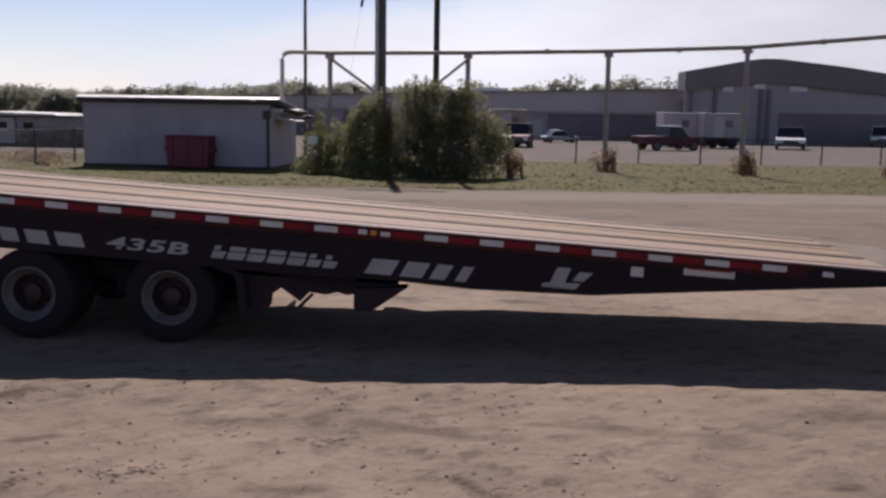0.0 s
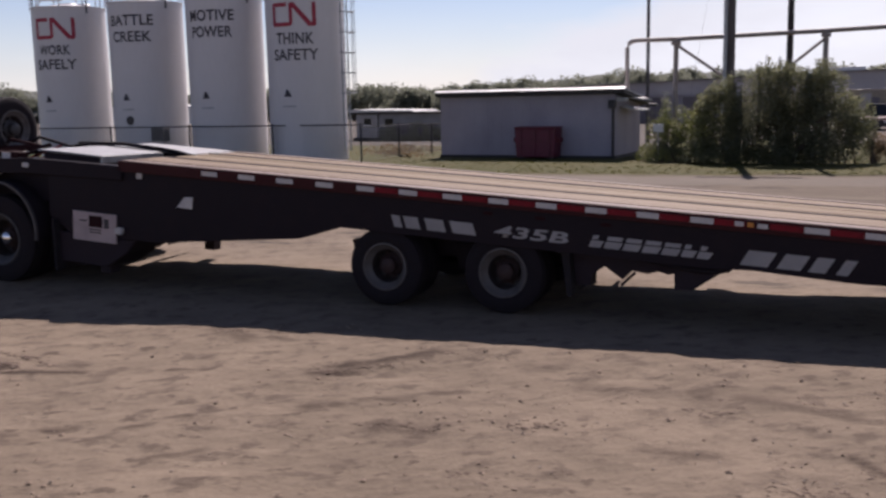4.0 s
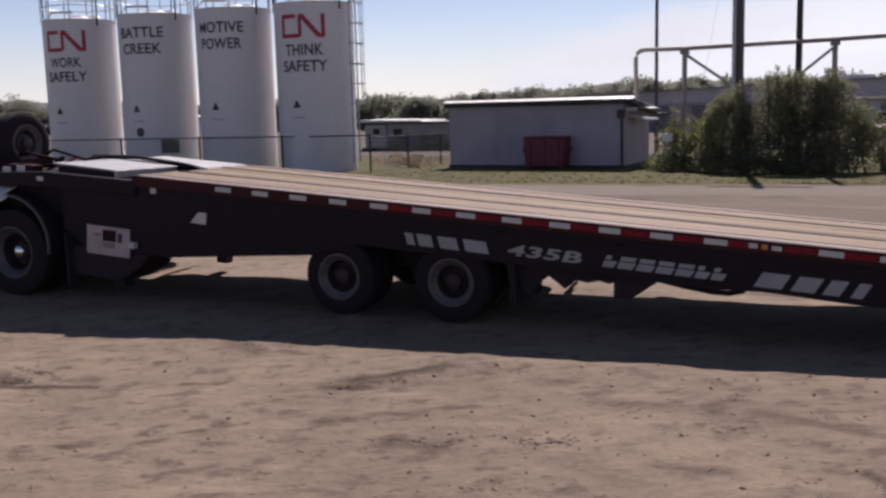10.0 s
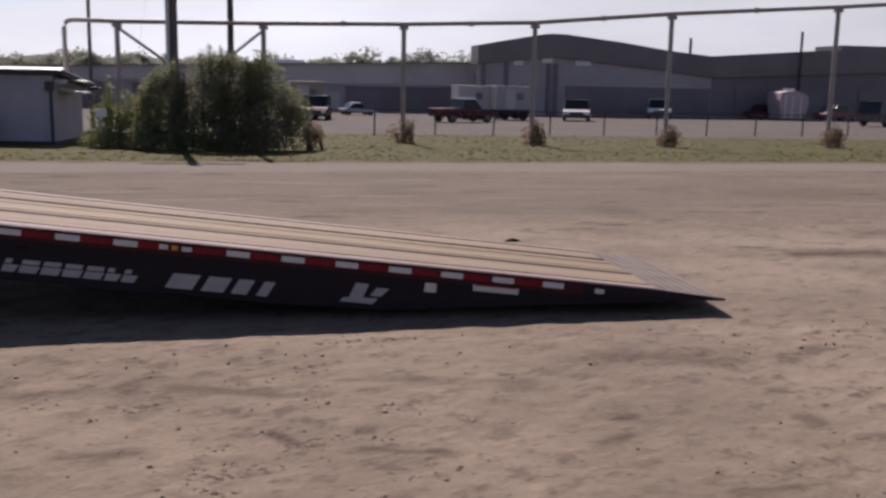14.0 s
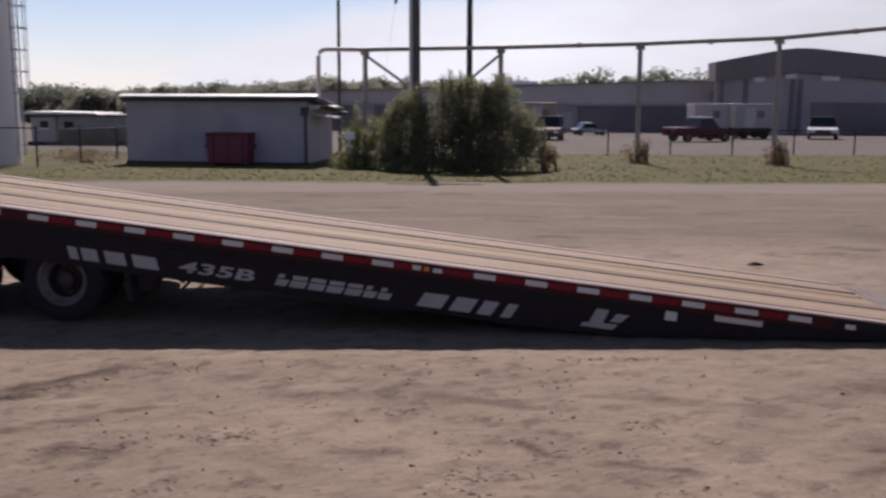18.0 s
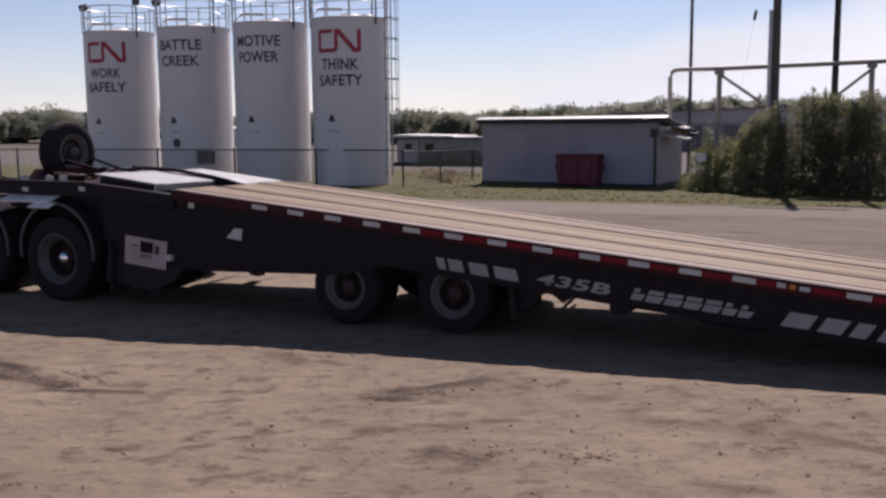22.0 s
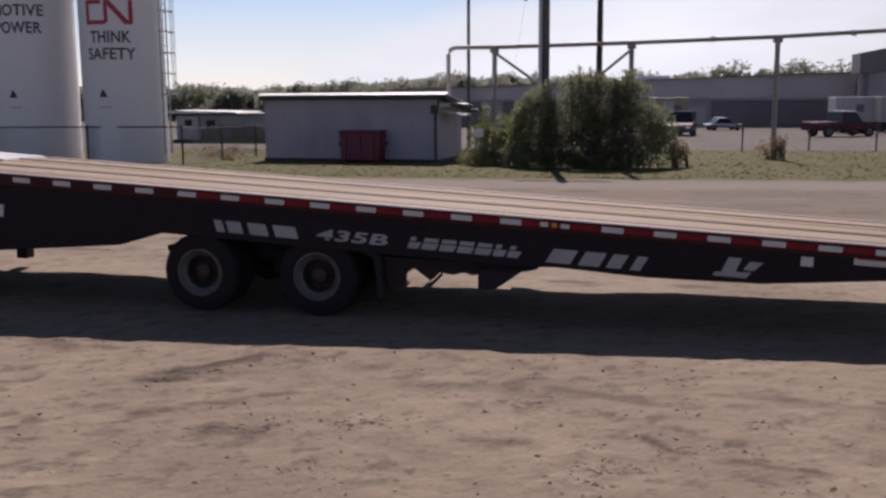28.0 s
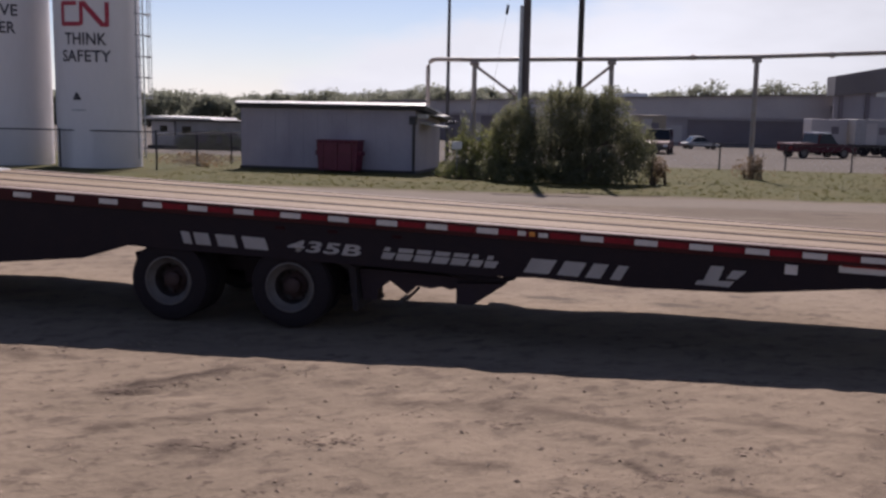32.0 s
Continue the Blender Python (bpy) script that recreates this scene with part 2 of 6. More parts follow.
def ground_mat():
    """Dry dirt and gravel; a grass verge from y = 24 to 42; a pale worn lot beyond it."""
    m = bpy.data.materials.new("dirt_lot")
    m.use_nodes = True
    n, l = m.node_tree.nodes, m.node_tree.links
    b = n["Principled BSDF"]
    b.inputs["Roughness"].default_value, b.inputs["Specular IOR Level"].default_value = 0.95, 0.2
    geo, sep = n.new("ShaderNodeNewGeometry"), n.new("ShaderNodeSeparateXYZ")
    l.new(geo.outputs["Position"], sep.inputs[0])

    def noise_node(scale, detail=6.0, rough=0.6, stretch=(1, 1, 1), aslant=0.0):
        mp, t = n.new("ShaderNodeMapping"), n.new("ShaderNodeTexNoise")
        mp.vector_type = "TEXTURE"
        mp.inputs["Scale"].default_value = [1 / q for q in stretch]
        mp.inputs["Rotation"].default_value = (0, 0, radians(aslant))
        t.inputs["Scale"].default_value, t.inputs["Detail"].default_value, t.inputs["Roughness"].default_value = scale, detail, rough
        l.new(geo.outputs["Position"], mp.inputs[0])
        l.new(mp.outputs[0], t.inputs["Vector"])
        return t.outputs["Fac"]

    def ramp(v, lo, hi, a=0.0, z=1.0):
        r = n.new("ShaderNodeMapRange")
        r.interpolation_type = "SMOOTHSTEP"
        for k, x in (("From Min", lo), ("From Max", hi), ("To Min", a), ("To Max", z)):
            r.inputs[k].default_value = x
        l.new(v, r.inputs["Value"])
        return r.outputs[0]

    def mixed(f, a, z):
        x = n.new("ShaderNodeMix")
        x.data_type = "RGBA"
        l.new(f, x.inputs["Factor"])
        for k, c in (("A", a), ("B", z)):
            if isinstance(c, tuple):
                x.inputs[k].default_value = (*c, 1)
            else:
                l.new(c, x.inputs[k])
        return x.outputs["Result"]

    def combine(op, a, z):
        x = n.new("ShaderNodeMath")
        x.operation = op
        for k, c in ((0, a), (1, z)):
            if isinstance(c, (int, float)):
                x.inputs[k].default_value = c
            else:
                l.new(c, x.inputs[k])
        return x.outputs[0]

    stains = noise_node(0.55, 7)
    grain = noise_node(16.0, 8, 0.72)
    clods = noise_node(4.2, 5, 0.6, (0.85, 1.15, 1), 30)
    crumbs = noise_node(7.0, 4, 0.55, (0.8, 1.2, 1), 25)
    scuffs = noise_node(1.5, 6, 0.6, (0.5, 1.5, 1), 42)
    tracks = noise_node(0.7, 6, 0.62, (0.2, 1.3, 1))
    dirt = mixed(ramp(stains, 0.38, 0.64), (0.200, 0.154, 0.113), (0.154, 0.118, 0.086))
    dirt = mixed(ramp(scuffs, 0.56, 0.72, 0, 0.40), dirt, (0.111, 0.0809, 0.0611))
    dirt = mixed(ramp(scuffs, 0.44, 0.30, 0, 0.55), dirt, (0.243, 0.19, 0.14))
    rough_patch = ramp(noise_node(0.42, 5, 0.55, (0.8, 1.3, 1)), 0.40, 0.60, 0.6, 1.0)
    blotch = noise_node(2.6, 5, 0.55, (0.7, 1.3, 1), 35)
    dirt = mixed(ramp(blotch, 0.52, 0.72, 0, 0.42), dirt, (0.105, 0.077, 0.058))
    dirt = mixed(combine("MULTIPLY", rough_patch, ramp(clods, 0.51, 0.66, 0, 0.85)), dirt, (0.094, 0.069, 0.052))
    dirt = mixed(combine("MULTIPLY", rough_patch, ramp(crumbs, 0.60, 0.68, 0, 0.8)), dirt, (0.0758, 0.0544, 0.0411))
    dirt = mixed(ramp(grain, 0.55, 0.75, 0, 0.5), dirt, (0.253, 0.202, 0.153))
    dirt = mixed(ramp(grain, 0.44, 0.30, 0, 0.55), dirt, (0.0727, 0.0531, 0.04))
    pale = combine("MULTIPLY", ramp(sep.outputs[1], 8.6, 10.0), ramp(sep.outputs[1], 15.0, 12.0))
    dirt = mixed(combine("MULTIPLY", pale, ramp(stains, 0.60, 0.42, 0.0, 0.30)), dirt, (0.225, 0.180, 0.137))
    torn = n.new("ShaderNodeAttribute")
    torn.attribute_name = "torn"
    ragged = combine("MULTIPLY", torn.outputs["Fac"], ramp(noise_node(7.0, 5, 0.65, (0.6, 1.3, 1)), 0.34, 0.50, 0.45, 1.0))
    dirt = mixed(ragged, dirt, (0.048, 0.032, 0.023))
    far = ramp(sep.outputs[1], 12.0, 16.0)
    dirt = mixed(combine("MULTIPLY", far, 0.72), dirt, (0.101, 0.078, 0.058))
    dirt = mixed(combine("MULTIPLY", far, ramp(tracks, 0.50, 0.70, 0, 0.65)), dirt, (0.086, 0.068, 0.054))
    streak = noise_node(1.3, 6, 0.62, (0.22, 1.1, 1))
    dirt = mixed(combine("MULTIPLY", far, ramp(streak, 0.58, 0.70, 0, 0.7)), dirt, (0.060, 0.047, 0.039))
    pale_streak = noise_node(0.9, 5, 0.6, (0.3, 1.4, 1))
    dirt = mixed(combine("MULTIPLY", far, ramp(pale_streak, 0.54, 0.66, 0, 0.7)), dirt, (0.155, 0.125, 0.094))
    ruts = combine("MULTIPLY", ramp(sep.outputs[1], 9.5, 11.0), ramp(noise_node(1.35, 6, 0.66, (0.42, 1.1, 1)), 0.575, 0.66, 0, 0.85))
    dirt = mixed(ruts, dirt, (0.052, 0.041, 0.034))
    wob = combine("ADD", sep.outputs[1], combine("MULTIPLY", noise_node(0.7, 5), 1.6))
    slant = combine("ADD", wob, combine("MULTIPLY", sep.outputs[0], -0.075))
    strip = combine("MULTIPLY", ramp(slant, 22.4, 22.9), ramp(slant, 25.0, 24.6))
    dirt = mixed(combine("MULTIPLY", strip, 0.6), dirt, (0.158, 0.134, 0.112))
    grass = mixed(ramp(noise_node(0.8, 6), 0.4, 0.65), (0.049, 0.048, 0.008), (0.070, 0.059, 0.015))
    grass = mixed(ramp(noise_node(5.0, 6), 0.5, 0.7, 0, 0.6), grass, (0.0290, 0.0370, 0.0060))
    grass = mixed(ramp(noise_node(0.45, 5, 0.6, (0.6, 1.4, 1)), 0.52, 0.68, 0, 0.4), grass, (0.070, 0.054, 0.024))
    lot = mixed(ramp(noise_node(0.25, 5), 0.4, 0.7), (0.088, 0.074, 0.063), (0.066, 0.055, 0.047))
    col = mixed(ramp(slant, 25.1, 25.6), dirt, grass)
    col = mixed(ramp(wob, 42.6, 43.6), col, lot)
    l.new(col, b.inputs["Base Color"])
    h = combine("ADD", combine("ADD", combine("MULTIPLY", grain, 0.5), combine("MULTIPLY", clods, 1.2)), combine("MULTIPLY", crumbs, 0.8))
    bp = n.new("ShaderNodeBump")
    bp.inputs["Strength"].default_value, bp.inputs["Distance"].default_value = 0.55, 0.045
    l.new(h, bp.inputs["Height"])
    l.new(bp.outputs[0], b.inputs["Normal"])
    return m


M_GROUND = ground_mat()
M_BLACK = mat("black_trailer_paint", (0.0165, 0.0120, 0.0165), 0.55, var=0.3, second=(0.025, 0.0165, 0.019), amount=0.5, bump=0.05, spec=0.10)
M_CHASSIS = mat("grimy_chassis_steel", (0.030, 0.021, 0.027), 0.75, var=0.4, second=(0.036, 0.026, 0.027), amount=0.6, spec=0.15)
M_RED = mat("red_reflective_tape", (0.194, 0.00648, 0.0144), 0.4, var=0.2, second=(0.0792, 0.00504, 0.00864), amount=0.7, spec=0.15)
M_RAIL = mat("dark_red_rail", (0.045, 0.0075, 0.0095), 0.5, var=0.3, second=(0.032, 0.0064, 0.0064), amount=0.7, spec=0.15)
M_TAPE = mat("white_reflective_tape", (0.52, 0.49, 0.475), 0.45, var=0.15, amount=0.45)
M_DECAL = mat("white_decal", (0.29, 0.278, 0.28), 0.5, var=0.16, amount=0.45, scale=4)
M_PLANK = mat("new_deck_plank", (0.178, 0.128, 0.079), 0.75, var=0.2, scale=1.6, fine=26, second=(0.105, 0.074, 0.048), amount=0.85, stretch=(0.22, 5, 5), random_tint=0.32, bump=0.3, spec=0.2)
# Glare on the outer deck runs is put into this paler plank colour.
M_PLANK_PALE = mat("glare_paled_plank", (0.196, 0.142, 0.096), 0.75, var=0.2, scale=1.6, fine=26, second=(0.135, 0.096, 0.070), amount=0.85, stretch=(0.22, 5, 5), random_tint=0.25, bump=0.3, spec=0.2)
# Gleam along the painted edge channel is put into this pale matte colour.
M_EDGE = mat("gleam_paled_edge_paint", (0.235, 0.178, 0.150), 0.7, 0.0, var=0.16, scale=2.2, second=(0.150, 0.108, 0.090), amount=0.8, stretch=(0.5, 3, 3), fine=40, spec=0.2)
M_TAIL = mat("dusty_tail_steel", (0.125, 0.099, 0.078), 0.9, 0.0, var=0.3, scale=2.5, second=(0.062, 0.048, 0.040), amount=0.6)
M_ALU = mat("diamond_plate_aluminium", (0.401, 0.395, 0.39), 0.4, 0.6, var=0.12, second=(0.244, 0.238, 0.233), amount=0.5, fine=90)
M_NECKPLATE = mat("dull_galvanised_plate", (0.262, 0.262, 0.268), 0.55, 0.4, var=0.2, second=(0.165, 0.163, 0.165), amount=0.6, scale=3, fine=70)
# Sunlit brightness of the fender steps is put into this near-white base colour.
M_STEP = mat("sunlit_step_plate", (0.72, 0.70, 0.69), 0.5, 0.1, var=0.15, second=(0.5, 0.48, 0.47), amount=0.5, fine=60)
M_TYRE = mat("tyre_rubber", (0.0155, 0.0118, 0.015), 0.85, var=0.3, second=(0.022, 0.0165, 0.019), amount=0.5, spec=0.2)
M_RIM = mat("dull_steel_rim", (0.105, 0.094, 0.093), 0.6, 0.1, var=0.2, second=(0.0512, 0.0384, 0.0352), amount=0.6, scale=9)
# Wheel disc inside the ring, darker than the rim.
M_DISC = mat("dark_wheel_disc", (0.038, 0.027, 0.027), 0.7, 0.1, var=0.25, second=(0.02, 0.015, 0.015), amount=0.6, scale=9)
M_HUB = mat("rusty_hub", (0.042, 0.022, 0.022), 0.7, 0.2, var=0.3)
M_CHROME = mat("chrome", (0.80, 0.80, 0.82), 0.14, 1.0, var=0.05, bump=0.0)
M_FENDER = mat("black_poly_fender", (0.024, 0.0185, 0.024), 0.9, var=0.15, spec=0.04)
M_RIMDARK = mat("dusty_dark_rim", (0.085, 0.080, 0.085), 0.55, 0.2, var=0.2, second=(0.04, 0.035, 0.035), amount=0.6, scale=9)
M_STACK = mat("heat_stained_steel", (0.060, 0.054, 0.058), 0.55, 0.1, var=0.2, second=(0.07, 0.055, 0.05), amount=0.6)
M_SHIELD = mat("polished_heat_shield", (0.115, 0.098, 0.105), 0.35, 0.8, var=0.15, second=(0.10, 0.085, 0.085), amount=0.6, stretch=(6, 6, 0.4))
M_PANEL = mat("pale_pink_panel_paint", (0.40, 0.315, 0.315), 0.5, var=0.15, amount=0.45)
M_CAB = mat("dark_cab_paint", (0.026, 0.013, 0.019), 0.4, spec=0.2, var=0.15, second=(0.046, 0.034, 0.042), amount=0.4)
M_CABROOF = mat("pale_roof_fairing", (0.55, 0.56, 0.58), 0.35, var=0.1)
M_MAROON = mat("maroon_frame_paint", (0.022, 0.004, 0.006), 0.6, var=0.3, spec=0.12)
M_GLASS = mat("dark_window_glass", (0.012, 0.013, 0.015), 0.10, var=0.1, bump=0.0, spec=0.3)
M_AMBER = mat("amber_lens", (0.55, 0.20, 0.03), 0.25, var=0.1, bump=0)
M_REDLENS = mat("red_lens", (0.35, 0.015, 0.012), 0.25, var=0.1, bump=0)
M_LENS = mat("lamp_lens_and_roof_glint", (0.75, 0.75, 0.76), 0.15, var=0.05, bump=0)
M_SILO = mat("white_silo_paint", (0.62, 0.595, 0.60), 0.5, var=0.05, scale=0.7, fine=9, second=(0.60, 0.57, 0.56), amount=0.55, stretch=(1, 1, 0.25), bump=0.04)
M_LOGO = mat("crimson_logo_paint", (0.34, 0.018, 0.045), 0.5, var=0.1)
M_LETTER = mat("dark_lettering", (0.035, 0.032, 0.045), 0.55, var=0.15)
M_GALV = mat("galvanised_steel", (0.42, 0.43, 0.45), 0.5, 0.5, var=0.15, second=(0.26, 0.25, 0.25), amount=0.6)
M_DARKMETAL = mat("weathered_dark_metal", (0.045, 0.042, 0.045), 0.6, 0.2, var=0.25)
M_SHEDWALL = mat("pale_block_paint", (0.335, 0.307, 0.345), 0.8, var=0.09, scale=0.9, fine=14, second=(0.235, 0.212, 0.25), amount=0.7, stretch=(1, 1, 0.5))
M_SHEDROOF = mat("white_roof_sheet", (0.47, 0.463, 0.45), 0.5, 0.1, var=0.08, second=(0.336, 0.316, 0.295), amount=0.5)
M_TRIMWHITE = mat("white_roof_trim", (0.80, 0.79, 0.77), 0.45, var=0.06, second=(0.6, 0.57, 0.53), amount=0.4)
M_FASCIA = mat("dark_fascia", (0.03, 0.026, 0.027), 0.7, var=0.2)
M_DUMPSTER = mat("dark_red_dumpster_paint", (0.125, 0.0085, 0.030), 0.5, var=0.15, second=(0.0644, 0.0092, 0.0129), amount=0.6)
M_PIPE = mat("brown_pipe_paint", (0.285, 0.250, 0.237), 0.6, 0.1, var=0.2, second=(0.25, 0.17, 0.13), amount=0.5)
M_POLE_GREY = mat("weathered_wood_pole", (0.115, 0.095, 0.092), 0.85, var=0.2, scale=3, fine=40, stretch=(3, 3, 0.2), second=(0.07, 0.058, 0.056), amount=0.7)
M_POLE_DARK = mat("creosoted_pole", (0.042, 0.034, 0.032), 0.8, var=0.25, scale=3, fine=40, stretch=(3, 3, 0.2))
M_BARK = mat("bush_bark", (0.10, 0.075, 0.055), 0.9, var=0.3)
M_LEAF_DARK = leaf_mat("dark_bush_leaves", (0.108, 0.112, 0.070), (0.235, 0.232, 0.140), 0.6)
M_LEAF_MID = leaf_mat("green_bush_leaves", (0.125, 0.134, 0.072), (0.240, 0.238, 0.132), 0.55)
M_LEAF_LIGHT = leaf_mat("yellow_green_leaves", (0.15, 0.171, 0.051), (0.27, 0.269, 0.0926))
# Distance haze is put into the far leaf and hillside colours, paler than foliage.
M_LEAF_FAR = leaf_mat("haze_paled_leaves", (0.178, 0.190, 0.145), (0.232, 0.240, 0.180), 0.6)
M_CANOPY = mat("haze_tinted_hillside", (0.128, 0.134, 0.116), 0.95, var=0.35, scale=0.25, fine=1.6, second=(0.086, 0.093, 0.082), amount=0.8, bump=0.0, spec=0.1)
M_GRASS = leaf_mat("verge_grass", (0.060, 0.061, 0.010), (0.082, 0.076, 0.016), 0.5)
M_WEED = leaf_mat("dry_weeds", (0.150, 0.105, 0.062), (0.23, 0.160, 0.095), 0.5)
M_STONE = mat("small_stones", (0.215, 0.171, 0.136), 0.9, var=0.35, scale=20, fine=90, random_tint=0.0)
M_SOIL = mat("torn_dark_soil", (0.088, 0.054, 0.036), 0.95, var=0.3, scale=20)
M_CLOD = mat("dirt_clods", (0.235, 0.170, 0.122), 0.95, var=0.3, scale=20)
M_WALLBLUE = mat("blue_grey_cladding", (0.316, 0.282, 0.296), 0.6, var=0.06, scale=0.25, fine=4, second=(0.215, 0.189, 0.204), amount=0.6)
M_ROOFGREY = mat("grey_roof_sheet", (0.41, 0.37, 0.365), 0.55, var=0.08, scale=0.3, fine=5, second=(0.304, 0.269, 0.271), amount=0.6)
M_DARKROOF = mat("dark_roof_cladding", (0.152, 0.132, 0.132), 0.6, var=0.1, scale=0.3, fine=5)
M_DARKWALL = mat("dark_blue_wall", (0.158, 0.131, 0.143), 0.65, var=0.1, scale=0.3, fine=5)
M_WHITEWALL = mat("white_house_siding", (0.66, 0.65, 0.64), 0.7, var=0.08, scale=0.6, fine=9)
M_OLDWHITE = mat("weathered_white_siding", (0.272, 0.272, 0.286), 0.75, var=0.12, scale=0.8, fine=9, second=(0.163, 0.157, 0.163), amount=0.7)
M_CARWHITE = mat("white_car_paint", (0.576, 0.576, 0.584), 0.25, var=0.04, bump=0)
M_CARRED = mat("dark_red_car_paint", (0.062, 0.006, 0.016), 0.45, spec=0.2, var=0.06, bump=0)
M_CARRED2 = mat("red_car_paint", (0.13, 0.012, 0.018), 0.3, var=0.06, bump=0)
M_CARDARK = mat("charcoal_car_paint", (0.030, 0.026, 0.030), 0.22, var=0.06, bump=0)
M_BOXGREY = mat("dull_white_panel", (0.30, 0.285, 0.29), 0.6, var=0.08)
M_BEIGE = mat("beige_box_panel", (0.294, 0.238, 0.175), 0.6, var=0.1)
M_MUD = mat("mudflap_rubber", (0.018, 0.013, 0.0165), 0.9, var=0.2)

# ---- building helpers ----


def part(name, bm, material, parent=None, label="", smooth=False):
    """Links a bmesh as one mesh object under a thing or a part."""
    me = bpy.data.meshes.new(name)
    bmesh.ops.recalc_face_normals(bm, faces=bm.faces)
    bm.to_mesh(me)
    bm.free()
    if smooth:
        for p in me.polygons:
            p.use_smooth = True
        me.set_sharp_from_angle(angle=radians(35))
    me.materials.append(material)
    ob = new(name, me)
    ob.parent = parent
    if label:
        tagged(ob, label)
    return ob


def same_part(name, me, m, parent):
    """Another part on a mesh that a like part has."""
    ob = new(name, me)
    ob.parent = parent
    ob.matrix_local = m
    return ob


def thing(name, label, category, m=None, group="", kind=""):
    ob = new(name)
    ob.empty_display_size = 0.2
    if m is not None:
        ob.matrix_world = m
    return tagged(ob, label, category, group, kind)


def rebase(t, x, y):
    """Moves a thing's origin to its base at (x, y), its parts staying where they are."""
    d = Vector((x, y, ground_z(x, y)))
    t.matrix_world = Matrix.Translation(d)
    for c in t.children:
        c.matrix_basis = Matrix.Translation(-d) @ c.matrix_basis
    return t


def raw(name, verts, faces, material, parent=None, label="", smooth=False):
    me = bpy.data.meshes.new(name)
    me.from_pydata(verts, [], faces)
    me.update()
    if smooth:
        for p in me.polygons:
            p.use_smooth = True
    me.materials.append(material)
    ob = new(name, me)
    ob.parent = parent
    if label:
        tagged(ob, label)
    return ob


def add_box(bm, x0, x1, y0, y1, z0, z1, bevel=0.0):
    v = [bm.verts.new(p) for p in ((x0, y0, z0), (x1, y0, z0), (x1, y1, z0), (x0, y1, z0), (x0, y0, z1), (x1, y0, z1), (x1, y1, z1), (x0, y1, z1))]
    f = [bm.faces.new([v[i] for i in q]) for q in ((0, 3, 2, 1), (4, 5, 6, 7), (0, 1, 5, 4), (1, 2, 6, 5), (2, 3, 7, 6), (3, 0, 4, 7))]
    if bevel:
        bmesh.ops.bevel(bm, geom=list({e for q in f for e in q.edges}), offset=bevel, segments=2, profile=0.7, affect="EDGES")
    return bm


def box(x0, x1, y0, y1, z0, z1, bevel=0.0):
    return add_box(bmesh.new(), x0, x1, y0, y1, z0, z1, bevel)


def add_prism(bm, poly, y0, y1):
    """A polygon of (x, z) drawn out from y0 to y1."""
    a = [bm.verts.new((x, y0, z)) for x, z in poly]
    b = [bm.verts.new((x, y1, z)) for x, z in poly]
    n = len(poly)
    bm.faces.new(a)
    bm.faces.new(list(reversed(b)))
    for i in range(n):
        bm.faces.new((a[i], b[i], b[(i + 1) % n], a[(i + 1) % n]))
    return bm


def prism(poly, y0, y1, bevel=0.0):
    bm = add_prism(bmesh.new(), poly, y0, y1)
    if bevel:
        bmesh.ops.bevel(bm, geom=list(bm.edges), offset=bevel, segments=1, affect="EDGES")
    return bm


def add_tube(bm, points, r, n=8, r_end=None, cap=True):
    """A round bar along a line of points."""
    pts = [Vector(p) for p in points]
    rings = []
    for i, p in enumerate(pts):
        d = (pts[min(i + 1, len(pts) - 1)] - pts[max(i - 1, 0)]).normalized()
        u = d.cross(Vector((0, 0, 1)) if abs(d.z) < 0.9 else Vector((1, 0, 0))).normalized()
        w = d.cross(u)
        k = r if r_end is None else r + (r_end - r) * i / (len(pts) - 1)
        rings.append([bm.verts.new(p + k * (math.cos(2 * math.pi * j / n) * u + math.sin(2 * math.pi * j / n) * w)) for j in range(n)])
    for a, b in zip(rings, rings[1:]):
        for j in range(n):
            bm.faces.new((a[j], a[(j + 1) % n], b[(j + 1) % n], b[j]))
    if cap:
        bm.faces.new(rings[0])
        bm.faces.new(list(reversed(rings[-1])))
    return bm


def tube(points, r, n=8, r_end=None):
    return add_tube(bmesh.new(), points, r, n, r_end)


def lathe(profile, n=32, axis="z", arc=360.0, start=0.0):
    """A profile of (radius, height) turned round an axis."""
    bm = bmesh.new()
    full = arc >= 360
    rows = []
    for k in range(n if full else n + 1):
        a = radians(start + arc * k / n)
        c, s = math.cos(a), math.sin(a)
        rows.append([bm.verts.new((r * c, r * s, h) if axis == "z" else (r * c, h, r * s)) for r, h in profile])
    m = len(rows)
    for k in range(m if full else m - 1):
        a, b = rows[k], rows[(k + 1) % m]
        for i in range(len(profile) - 1):
            try:
                bm.faces.new((a[i], b[i], b[i + 1], a[i + 1]))
            except ValueError:
                pass
    bmesh.ops.remove_doubles(bm, verts=bm.verts, dist=1e-5)
    return bm


